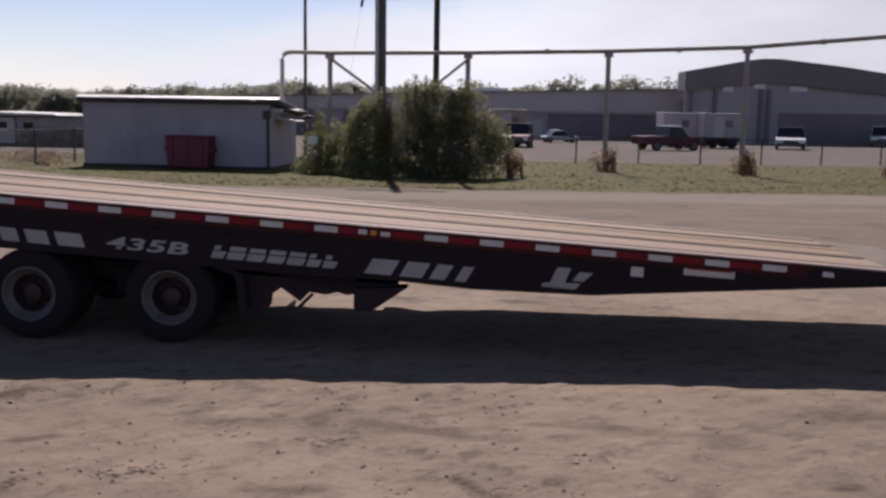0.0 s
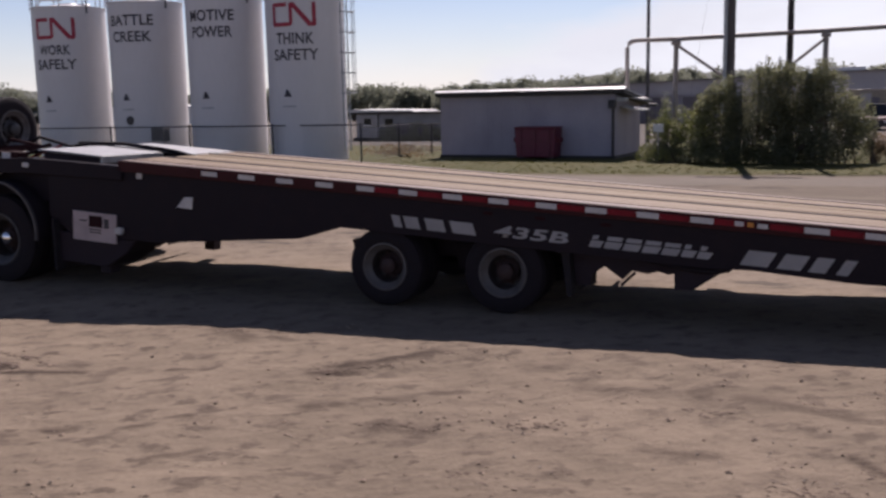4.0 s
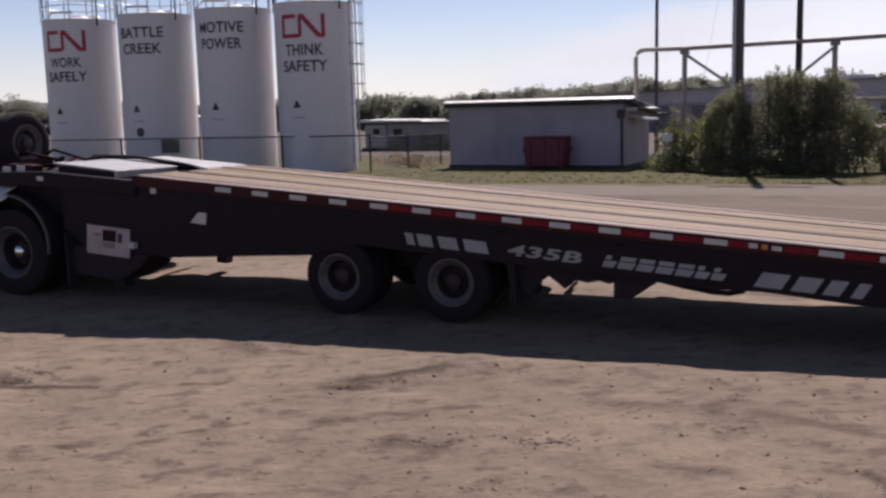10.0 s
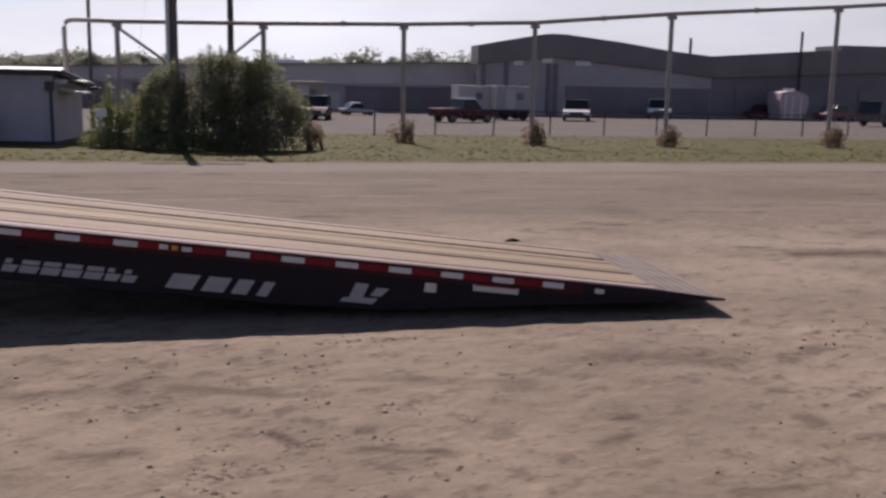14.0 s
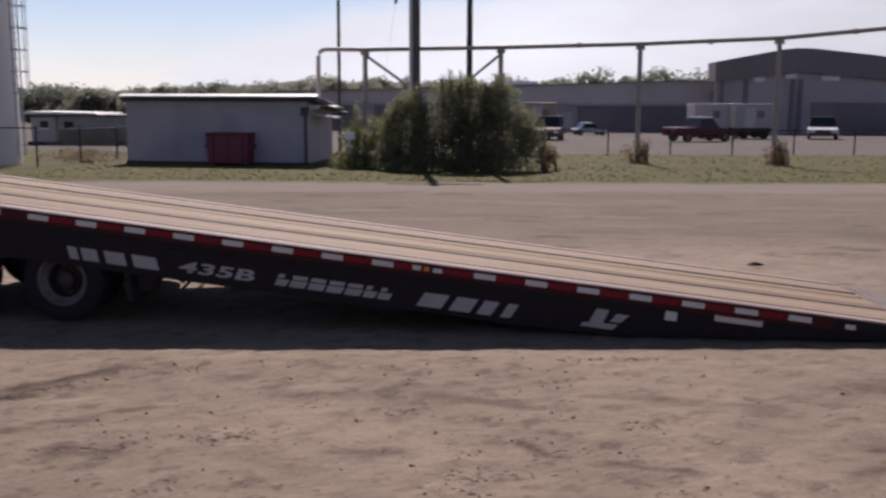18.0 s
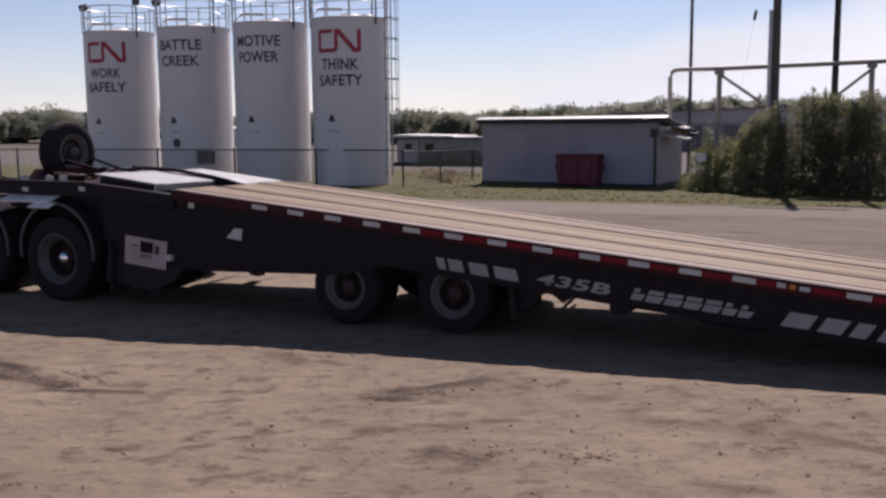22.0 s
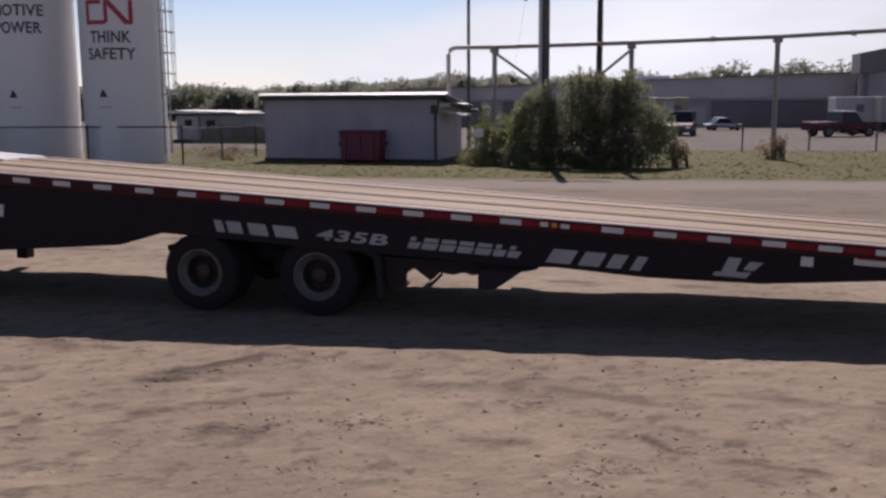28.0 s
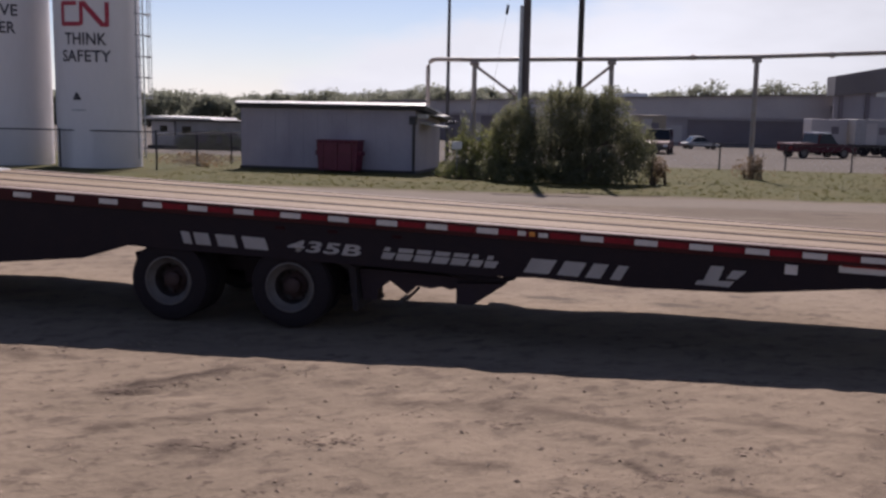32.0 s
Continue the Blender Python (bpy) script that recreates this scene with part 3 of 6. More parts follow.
def lettering(text, width, height, bold=0.02):
    """A word as a thin solid in the x-z plane, facing -y, its lower left corner at the origin."""
    cu = bpy.data.curves.new("word", "FONT")
    cu.body, cu.size, cu.offset, cu.space_character = text, 1.0, bold, 1.0 + 2 * bold
    tmp = bpy.data.objects.new("word", cu)
    scene.collection.objects.link(tmp)
    dg = bpy.context.evaluated_depsgraph_get()
    me = bpy.data.meshes.new_from_object(tmp.evaluated_get(dg))
    bpy.data.objects.remove(tmp)
    bpy.data.curves.remove(cu)
    bm = bmesh.new()
    bm.from_mesh(me)
    bpy.data.meshes.remove(me)
    xs, ys = [v.co.x for v in bm.verts], [v.co.y for v in bm.verts]
    x0, y0, sx, sy = min(xs), min(ys), width / (max(xs) - min(xs)), height / (max(ys) - min(ys))
    for v in bm.verts:
        v.co = ((v.co.x - x0) * sx, 0.0, (v.co.y - y0) * sy)
    return bm


def leaves(points, size, seed, flat=0.3):
    """Small folded leaves at the points: vertices and faces."""
    rnd = random.Random(seed)
    vs, fs = [], []
    for p in points:
        u = Vector((rnd.gauss(0, 1), rnd.gauss(0, 1), rnd.gauss(0, flat))).normalized()
        w = u.cross(Vector((rnd.gauss(0, 1), rnd.gauss(0, 1), rnd.gauss(0, 1)))).normalized()
        k = size * rnd.uniform(0.6, 1.4)
        q, nrm, i = Vector(p), u.cross(w), len(vs)
        vs += [q - u * k, q + w * k * 0.42 + nrm * k * 0.15, q + u * k, q - w * k * 0.42 + nrm * k * 0.15]
        fs += [(i, i + 1, i + 2), (i, i + 2, i + 3)]
    return vs, fs


def ground_z(x, y):
    """Height of the ground: level lot, then a gentle fall beyond the verge."""
    return -0.012 * max(0.0, min(y, 160.0) - 24.0)


def relief(x, y):
    """Small unevenness of the trodden dirt."""
    berm = 0.045 * min(1.0, max(0.0, (x + 4.0) / 5.0)) * math.exp(-((y - 7.15 - 0.25 * noise.noise((x * 0.5, 0, 6))) / 0.45) ** 2)
    dip = 0.06 * min(1.0, max(0.0, (-5.0 - x) / 1.8)) * math.exp(-((y - 7.0) / 0.6) ** 2)
    return berm - dip + 0.028 * (noise.noise((x * 0.9, y * 1.2, 0)) - 0.1) + 0.013 * noise.noise((x * 3.1, y * 3.7, 4)) + 0.009 * noise.noise((x * 7, y * 8, 9))


# ---- ground ----


def build_ground():
    def lines(fine0, fine1, step, lo, hi):
        a, s, out = fine1, step, []
        while a < hi:
            out.append(a)
            s *= 1.16
            a += s
        out.append(hi)
        b, s, neg = fine0, step, []
        while b > lo:
            neg.append(b)
            s *= 1.16
            b -= s
        neg.append(lo)
        mid = list(np.arange(fine0 + step, fine1, step))
        return sorted(set(neg + mid + out))

    xs, ys = lines(-8.5, 5.5, 0.05, -900, 900), lines(3.4, 8.6, 0.05, -400, 1500)
    vs, damp = [], []
    # streaks of dark soil where wheels have torn the crust: ends, half width, strength
    streaks = [(-3.5, 6.13, -3.2, 6.27, 0.045, 1.0), (-3.36, 6.36, -3.1, 6.62, 0.09, 0.75), (-3.14, 6.6, -2.78, 7.0, 0.06, 0.9), (-7.6, 5.98, -6.5, 5.75, 0.12, 0.95), (-7.0, 5.55, -5.9, 5.50, 0.07, 0.9), (-6.0, 5.36, -5.2, 5.66, 0.035, 0.9), (-4.6, 5.9, -4.3, 6.02, 0.03, 0.8), (-4.38, 7.0, -4.12, 6.96, 0.05, 0.8), (-5.0, 7.1, -4.55, 6.88, 0.11, 0.5),
               (-2.85, 5.66, -2.56, 5.77, 0.05, 0.75), (-2.44, 5.96, -2.25, 6.08, 0.04, 0.7), (-4.52, 4.55, -4.36, 4.62, 0.035, 0.8), (-4.0, 4.72, -3.9, 4.79, 0.04, 0.7), (-3.88, 4.92, -3.76, 5.0, 0.035, 0.7), (-3.58, 4.3, -3.33, 4.56, 0.05, 0.6), (-3.12, 5.4, -2.96, 5.52, 0.05, 0.6), (-2.55, 5.2, -2.2, 5.22, 0.08, 0.55),
               (-1.5, 6.42, -0.7, 6.46, 0.10, 0.45), (-0.46, 6.44, 0.2, 6.25, 0.08, 0.5), (0.72, 5.31, 1.16, 5.18, 0.06, 0.6), (2.02, 5.2, 2.25, 5.33, 0.05, 0.65), (2.28, 5.6, 2.4, 5.63, 0.04, 0.9), (0.2, 5.6, 0.34, 5.45, 0.04, 0.85), (2.5, 4.48, 2.86, 4.5, 0.05, 0.6), (-0.9, 5.3, -0.5, 5.36, 0.06, 0.5), (0.9, 6.5, 1.9, 6.35, 0.11, 0.45), (2.6, 6.8, 3.6, 6.7, 0.10, 0.4),
               (4.4, 14.75, 5.8, 15.3, 0.22, 0.85), (6.5, 11.1, 7.8, 11.15, 0.14, 0.9), (9.1, 17.5, 12.4, 18.1, 0.32, 0.7), (3.7, 17.0, 5.0, 16.85, 0.25, 0.6), (7.9, 22.1, 10.2, 21.3, 0.35, 0.8), (1.6, 17.4, 2.6, 17.9, 0.25, 0.6), (7.5, 13.0, 9.4, 12.7, 0.18, 0.55), (0.2, 20.6, 3.6, 20.9, 0.3, 0.5), (-6.0, 20.9, -2.4, 21.2, 0.3, 0.5)]
    # scuffs and wheel ridges: ends, half width, height
    scuffs = [(-3.5, 6.15, -2.75, 7.02, 0.05, 0.026), (-3.45, 6.1, -3.0, 6.35, 0.04, -0.022), (-3.0, 6.95, -2.2, 7.25, 0.05, 0.018), (-7.3, 5.86, -6.3, 5.78, 0.09, 0.03), (-6.6, 5.82, -5.8, 5.68, 0.06, 0.024), (-5.0, 7.1, -4.5, 7.2, 0.06, 0.02), (-5.2, 3.6, -2.2, 7.2, 0.16, -0.022), (-4.8, 3.5, -1.8, 7.1, 0.10, 0.014),
              (-0.6, 6.3, 0.9, 6.55, 0.06, 0.016), (0.4, 7.3, 1.3, 7.5, 0.05, 0.016), (-1.6, 5.9, -0.6, 6.1, 0.07, 0.018), (0.6, 5.1, 1.6, 5.3, 0.06, 0.016), (1.8, 6.5, 3.8, 6.9, 0.10, -0.016), (-2.2, 4.4, -1.3, 4.7, 0.06, 0.016), (-0.4, 5.2, 0.3, 5.35, 0.05, 0.016)]
    for y in ys:
        near = max(0.0, 1.0 - abs(y - 6.0) / 9.0)
        for x in xs:
            z = ground_z(x, y)
            if near > 0 and abs(x) < 16:
                z += near * relief(x, y)
                for x0, y0, x1, y1, w, h in scuffs:
                    ex, ey = x1 - x0, y1 - y0
                    u = ((x - x0) * ex + (y - y0) * ey) / (ex * ex + ey * ey)
                    if -0.1 < u < 1.1:
                        d = ((x - x0) * ey - (y - y0) * ex) / math.hypot(ex, ey) + 0.06 * noise.noise((x * 2, y * 2, 2))
                        if abs(d) < 3 * w:
                            z += h * math.exp(-(d / w) ** 2) * max(0.0, 1 - abs(2 * u - 1) ** 4) * (0.6 + 0.8 * noise.noise((x * 6, y * 6, 1)))
            vs.append((x, y, z))
            dark = 0.0
            if 3.0 < y < 24 and abs(x) < 16:
                wob = 0.05 * noise.noise((x * 2.3, y * 2.3, 12))
                for x0, y0, x1, y1, w, h in streaks:
                    if min(x0, x1) - 3 * w < x < max(x0, x1) + 3 * w and min(y0, y1) - 3 * w < y < max(y0, y1) + 3 * w:
                        ex, ey = x1 - x0, y1 - y0
                        u = min(1.0, max(0.0, ((x - x0) * ex + (y - y0) * ey) / (ex * ex + ey * ey)))
                        d = math.hypot(x - x0 - u * ex, y - y0 - u * ey) + wob * min(1.0, w / 0.08)
                        dark = max(dark, min(1.0, 1.3 * h * math.exp(-(d / w) ** 2)))
            damp.append(dark)
    n = len(xs)
    fs = [(j * n + i, j * n + i + 1, (j + 1) * n + i + 1, (j + 1) * n + i) for j in range(len(ys) - 1) for i in range(n - 1)]
    ob = raw("ground", vs, fs, M_GROUND, smooth=True)
    ob.data.attributes.new("torn", "FLOAT", "POINT").data.foreach_set("value", damp)
    return tagged(ob, "dry tan dirt and gravel lot with a grass verge", "ground", kind="structure")


build_ground()


def build_stones():
    rnd = random.Random(11)
    heaps = [(-3.4, 6.25, 0.16), (-3.2, 6.45, 0.14), (-2.85, 6.95, 0.14), (-7.1, 5.85, 0.16), (-6.5, 5.8, 0.18), (-6.0, 5.72, 0.16), (-4.8, 7.1, 0.15), (-1.6, 5.5, 0.3), (-0.1, 5.2, 0.35), (-1.65, 4.6, 0.3), (0.1, 6.4, 0.25), (1.1, 5.2, 0.3), (-3.0, 5.0, 0.25), (-4.5, 4.8, 0.3), (-0.9, 6.0, 0.3)]
    heaps += [(rnd.uniform(-8, 5), rnd.uniform(3.6, 7.6), rnd.uniform(0.08, 0.4)) for _ in range(70)]
    for name, label, m, count, lo, hi in (("gravel", "small pale stones scattered on the dirt lot", M_STONE, 1800, 0.003, 0.012), ("dirt_clods", "dark crumbs of dirt scattered on the lot", M_CLOD, 1900, 0.003, 0.021)):
        vs, fs = [], []
        for _ in range(count):
            if rnd.random() < 0.4:
                hx, hy, hr = rnd.choice(heaps)
                x, y = hx + rnd.gauss(0, hr), hy + rnd.gauss(0, hr * 0.5)
            else:
                x, y = rnd.uniform(-8.5, 5.5), 3.3 + 4.6 * rnd.random() ** 1.2
                if noise.noise((x * 0.7, y * 0.9, 3)) < rnd.uniform(-0.35, 0.3):
                    continue
            r, i = lo + (hi - lo) * rnd.random() ** 2.2, len(vs)
            sq, t = rnd.uniform(0.4, 0.7), rnd.uniform(0, 6)
            z = 0.004 + relief(x, y)
            for b in (1, -1):
                vs.append((x, y, z + b * r * sq))
            for k in range(6):
                q = r * rnd.uniform(0.7, 1.35)
                vs.append((x + q * math.cos(t + k * 1.047), y + q * math.sin(t + k * 1.047), z + rnd.uniform(-0.2, 0.2) * r))
            for k in range(6):
                fs += [(i, i + 2 + k, i + 2 + (k + 1) % 6), (i + 1, i + 2 + (k + 1) % 6, i + 2 + k)]
        tagged(raw(name, vs, fs, m), label, "stones", kind="stuff")


build_stones()


def build_torn_soil():
    """Streaks of dark crumbs where wheels have torn up the crust."""
    rnd = random.Random(19)
    streaks = [(-3.5, 6.12, -2.75, 7.0, 110), (-3.55, 6.28, -2.95, 6.5, 70), (-7.7, 5.95, -6.75, 5.76, 420), (-6.9, 5.68, -5.8, 5.55, 240), (-7.2, 5.5, -6.6, 5.45, 90), (-6.7, 5.9, -5.7, 5.75, 90), (-5.0, 7.1, -4.4, 7.16, 40), (-0.6, 6.32, 0.6, 6.46, 60), (0.5, 7.38, 1.3, 7.5, 40), (-1.5, 5.95, -0.5, 6.12, 50),
               (-1.75, 5.45, -1.3, 5.58, 40), (0.1, 5.35, 0.6, 5.5, 40), (-2.6, 5.2, -2.1, 5.3, 30), (-1.9, 4.55, -1.3, 4.7, 40), (0.9, 5.1, 1.4, 5.25, 30), (-0.3, 4.9, 0.2, 5.1, 40)]
    vs, fs = [], []
    for x0, y0, x1, y1, n in streaks:
        for _ in range(n):
            u, r, i = rnd.random(), rnd.uniform(0.004, 0.022 if n > 150 else 0.013), len(vs)
            x, y = x0 + (x1 - x0) * u + rnd.gauss(0, 0.05), y0 + (y1 - y0) * u + rnd.gauss(0, 0.045)
            z, tw = relief(x, y) + 0.003, rnd.uniform(-0.6, 0.6)
            vs += [(x, y, z + r * 0.2), (x, y, z - r * 0.5)]
            for k in range(6):
                q = r * rnd.uniform(0.7, 1.5)
                a, b = 1.7 * q * math.cos(k * 1.047), 0.8 * q * math.sin(k * 1.047)
                vs.append((x + a * math.cos(tw) - b * math.sin(tw), y + a * math.sin(tw) + b * math.cos(tw), z + rnd.uniform(-0.1, 0.15) * r))
            for k in range(6):
                fs += [(i, i + 2 + k, i + 2 + (k + 1) % 6), (i + 1, i + 2 + (k + 1) % 6, i + 2 + k)]
    tagged(raw("torn_soil", vs, fs, M_SOIL), "streaks of dark brown torn soil on the lot", "soil", kind="stuff")


build_torn_soil()

# ---- trailer: its tilting frame with the deck ----
YAW = -1.2
PIVOT_Y = 8.47
WIDTH = 2.28


def build_trailer():
    t = thing("tilt_deck_trailer", "long black tilting flatbed trailer with pale wooden deck", "trailer", pose(-9, PIVOT_Y, 1.47, 0, 3.9, YAW))
    beam = [(0.9, -0.03), (11.95, -0.03), (12.9, -0.012), (13.12, 0.012), (12.7, -0.055), (11.36, -0.215), (10.25, -0.352), (9.3, -0.39), (8.5, -0.375), (8.1, -0.40), (4.62, -0.40), (4.16, -0.56), (2.4, -0.79), (1.2, -0.80), (0.9, -0.62)]
    for y in (0.035, WIDTH - 0.155):
        part("side_beam", prism(beam, y, y + 0.12), M_BLACK, t)
    for y in (0.85, 1.62):
        part("main_beam", prism([(0.4, -0.04), (12.2, -0.04), (12.2, -0.12), (10.3, -0.33), (4.6, -0.36), (4.1, -0.5), (0.4, -0.5)], y, y + 0.12), M_CHASSIS, t)
    cross = box(-0.05, 0.05, 0.16, WIDTH - 0.16, -0.17, -0.06)
    first = part("crossmember", cross, M_CHASSIS, t)
    first.matrix_local = pose(2.5, 0, 0)
    for k in range(1, 16):
        same_part("crossmember", first.data, pose(2.5 + 0.6 * k, 0, 0), t)
    # edge rails with the tape on the near one
    for y in (0.0, WIDTH - 0.035):
        part("edge_rail", box(1.9, 11.95, y, y + 0.034, -0.055, 0.058, 0.004), M_RAIL, t)
    white = part("white_tape", box(0, 0.19, -0.0045, -0.0005, -0.018, 0.030), M_TAPE, t)
    red = part("red_tape", box(0, 0.262, -0.004, -0.0004, -0.018, 0.030), M_RED, t)
    k0 = 11.575
    for k in range(20):
        m = pose(k0 - 0.4515 * k, 0, 0)
        if k == 0:
            white.matrix_local = m
        elif k != 7:
            same_part("white_tape", white.data, m, t)
        m2 = pose(k0 - 0.4515 * k - 0.265, 0, 0)
        if k == 0:
            red.matrix_local = m2
        elif k < 15:
            same_part("red_tape", red.data, m2, t)
    lamp = k0 - 0.4515 * 7
    part("side_lamp", box(lamp + 0.01, lamp + 0.06, -0.02, 0, -0.012, 0.028, 0.006), M_AMBER, t)
    part("white_tape_stub", box(lamp - 0.09, lamp - 0.02, -0.0045, -0.0005, -0.012, 0.028), M_TAPE, t)
    part("white_tape_stub", box(lamp + 0.09, lamp + 0.17, -0.0045, -0.0005, -0.015, 0.022), M_TAPE, t)
    # deck: planks in four runs between steel strips
    y = 0.036
    widths = ["edge", "gap"] + [0.172] * 3 + ["slot"] + [0.204] * 4 + ["slot"] + [0.172] * 3 + ["gap", "edge"]
    given = {"edge": 0.15, "gap": 0.018, "slot": 0.046}
    f = (WIDTH - 0.072) / sum(given.get(w, w) for w in widths)
    rnd = random.Random(5)
    for k, w in enumerate(widths):
        wide = given.get(w, w) * f
        if w == "edge":
            part("edge_channel", box(1.92, 12.64, y + 0.002, y + wide - 0.002, 0.02, 0.063, 0.008), M_EDGE, t, "steel edge channel with its gleam painted in")
        elif w == "slot":
            part("deck_strip", box(1.95, 12.62, y + 0.003, y + wide - 0.003, 0.0145, 0.074), M_CHASSIS, t)
        elif w == "gap":
            part("rub_strip", box(1.95, 12.62, y + 0.003, y + wide - 0.003, 0.0145, 0.067), M_MAROON, t)
        else:
            b = box(1.92 + rnd.uniform(0, 0.02), 12.64 - rnd.uniform(0, 0.015), y + 0.003, y + wide - 0.003, 0.02, 0.062 + rnd.uniform(-0.004, 0.005), 0.004)
            part("deck_plank", b, M_PLANK if w > 0.2 else M_PLANK_PALE, t)
        y += wide
    # Unseen sheet, added to stop sun leaking through the plank gaps.
    part("gap_light_stop", box(1.96, 12.6, 0.037, WIDTH - 0.037, -0.012, 0.014), M_CHASSIS, t)
    # approach tail
    for y in (0.0, WIDTH - 0.034):
        part("tail_side", prism([(11.955, 0.055), (12.65, 0.054), (13.27, 0.036), (13.27, 0.018), (12.7, -0.03), (11.955, -0.05)], y, y + 0.034), M_BLACK, t)
    part("tail_plate", prism([(12.62, 0.012), (12.655, 0.056), (13.28, 0.036), (13.28, 0.022), (12.3, -0.03), (12.3, 0.012)], 0.030, WIDTH - 0.030), M_TAIL, t, "dusty steel approach tail")
    for k in range(5):
        s = 12.72 + 0.11 * k
        z = 0.0562 - 0.032 * (s - 12.655)
        part("tread_bar", box(s, s + 0.025, 0.10, WIDTH - 0.10, z - 0.006, z + 0.004), M_TAIL, t)
    # gooseneck and its two raised plates
    part("gooseneck_frame", prism([(-0.75, -0.28), (0.7, -0.06), (1.95, -0.05), (1.95, -0.42), (0.9, -0.5), (-0.75, -0.46)], 0.16, WIDTH - 0.16, 0.015), M_BLACK, t)
    part("neck_rail", prism([(-0.8, -0.13), (0.62, -0.005), (1.95, 0.0), (1.95, -0.16), (0.62, -0.17), (-0.8, -0.30)], 0.0, 0.12, 0.01), M_BLACK, t)
    part("neck_rail", prism([(-0.8, -0.13), (0.62, -0.005), (1.95, 0.0), (1.95, -0.16), (0.62, -0.17), (-0.8, -0.30)], WIDTH - 0.12, WIDTH, 0.01), M_BLACK, t)
    part("neck_floor", prism([(-0.78, -0.19), (0.62, -0.07), (0.62, -0.055), (-0.78, -0.165)], 0.125, WIDTH - 0.125), M_MAROON, t, "dark maroon plate between the neck rails")
    part("coupler_plate", box(-0.7, 0.5, 0.55, WIDTH - 0.55, -0.5, -0.44, 0.01), M_CHASSIS, t)
    for y0, y1, x1 in ((0.16, 1.20, 1.52), (1.30, WIDTH - 0.16, 1.90)):
        part("front_plate", prism([(0.62, 0.070), (x1, 0.055), (x1, 0.075), (0.62, 0.090)], y0, y1, 0.003), M_NECKPLATE, t, "pale metal transition plate")
        part("plate_edge", box(x1 + 0.001, x1 + 0.03, y0, y1, -0.01, 0.068, 0.006), M_ALU, t)
        part("plate_support", box(0.66, x1 - 0.02, y0 + 0.05, y1 - 0.05, -0.06, 0.05), M_CHASSIS, t)
    part("hose", tube([(0.2, 1.25, 0.09), (0.9, 1.23, 0.13), (1.5, 1.26, 0.10), (1.75, 1.22, 0.085), (2.05, 1.28, 0.02)], 0.024), M_TYRE, t, "black hydraulic hose")
    for x, y in ((-0.45, 0.5), (-0.1, 0.35), (0.1, 0.8), (-0.3, 1.7), (0.05, 1.9)):
        part("neck_fitting", box(x, x + 0.22, y, y + 0.16, -0.14 + 0.08 * (x + 0.45), -0.02 + 0.08 * (x + 0.45), 0.012), M_MAROON, t)
    part("hose", tube([(7.2, 0.12, -0.33), (7.5, 0.10, -0.375), (7.8, 0.09, -0.415), (8.05, 0.09, -0.435), (8.2, 0.09, -0.43), (8.30, 0.10, -0.40), (8.35, 0.12, -0.34)], 0.024), M_TYRE, t, "sagging black hydraulic hose")
    part("hose", tube([(-0.7, 0.9, 0.02), (-0.35, 0.7, 0.12), (0.1, 0.75, 0.06), (0.35, 0.6, 0.11)], 0.02), M_MAROON, t, "dark red air hose")
    part("hose", tube([(-0.75, 1.3, 0.0), (-0.3, 1.1, 0.14), (0.15, 1.15, 0.05), (0.4, 1.22, 0.10)], 0.02), M_TYRE, t)
    for x, z in ((-0.62, -0.13), (-0.2, -0.09), (0.02, -0.06)):
        part("tag", box(x, x + 0.12, 0.2, 0.215, z, z + 0.07, 0.004), M_TAPE, t)
    for x, z in ((-0.35, -0.22), (0.55, -0.11)):
        part("marker_lamp", box(x, x + 0.09, -0.012, 0.0, z, z + 0.05, 0.005), M_TAPE, t)
    # side equipment
    part("equipment_box", prism([(0.95, -0.80), (2.10, -0.80), (1.98, -0.95), (1.70, -1.14), (0.95, -1.14)], 0.05, 0.55, 0.012), M_CHASSIS, t)
    part("landing_leg", box(1.55, 1.7, 0.12, 0.27, -1.22, -0.55, 0.012), M_CHASSIS, t)
    part("landing_leg", box(1.55, 1.7, WIDTH - 0.27, WIDTH - 0.12, -1.22, -0.55, 0.012), M_CHASSIS, t)
    part("air_tank", tube([(1.95, 0.6, -0.58), (1.95, 2.1, -0.58)], 0.16, 16), M_CHASSIS, t)
    p = part("control_panel", box(1.26, 1.86, 0.012, 0.034, -0.86, -0.54, 0.004), M_PANEL, t, "pale panel with dark marks")
    part("warning_mark", box(1.49, 1.67, 0.006, 0.0115, -0.70, -0.575), M_MAROON, p)
    part("warning_mark", box(1.70, 1.76, 0.006, 0.0115, -0.70, -0.60), M_DARKMETAL, p)
    part("text_bar", box(1.36, 1.46, 0.006, 0.0115, -0.645, -0.63), M_DARKMETAL, p)
    part("text_bar", box(1.50, 1.66, 0.006, 0.0115, -0.765, -0.752), M_DARKMETAL, p)
    part("text_bar", box(1.50, 1.66, 0.006, 0.0115, -0.735, -0.722), M_DARKMETAL, p)
    part("valve_lever", box(1.88, 1.96, -0.03, 0.03, -0.74, -0.67, 0.01), M_TAPE, t)
    for s, h in ((2.13, -0.06), (1.52, -0.10)):
        part("marker_lamp", box(s, s + 0.075, 0.022, 0.034, h - 0.06, h, 0.006), M_TAPE if s > 2 else M_RIM, t)
    part("tie_bracket", prism([(2.66, -0.38), (2.86, -0.385), (2.87, -0.26), (2.76, -0.265), (2.73, -0.31)], 0.02, 0.034, 0.002), M_TAPE, t)
    # decals on the near side beam
    f0 = 0.0335
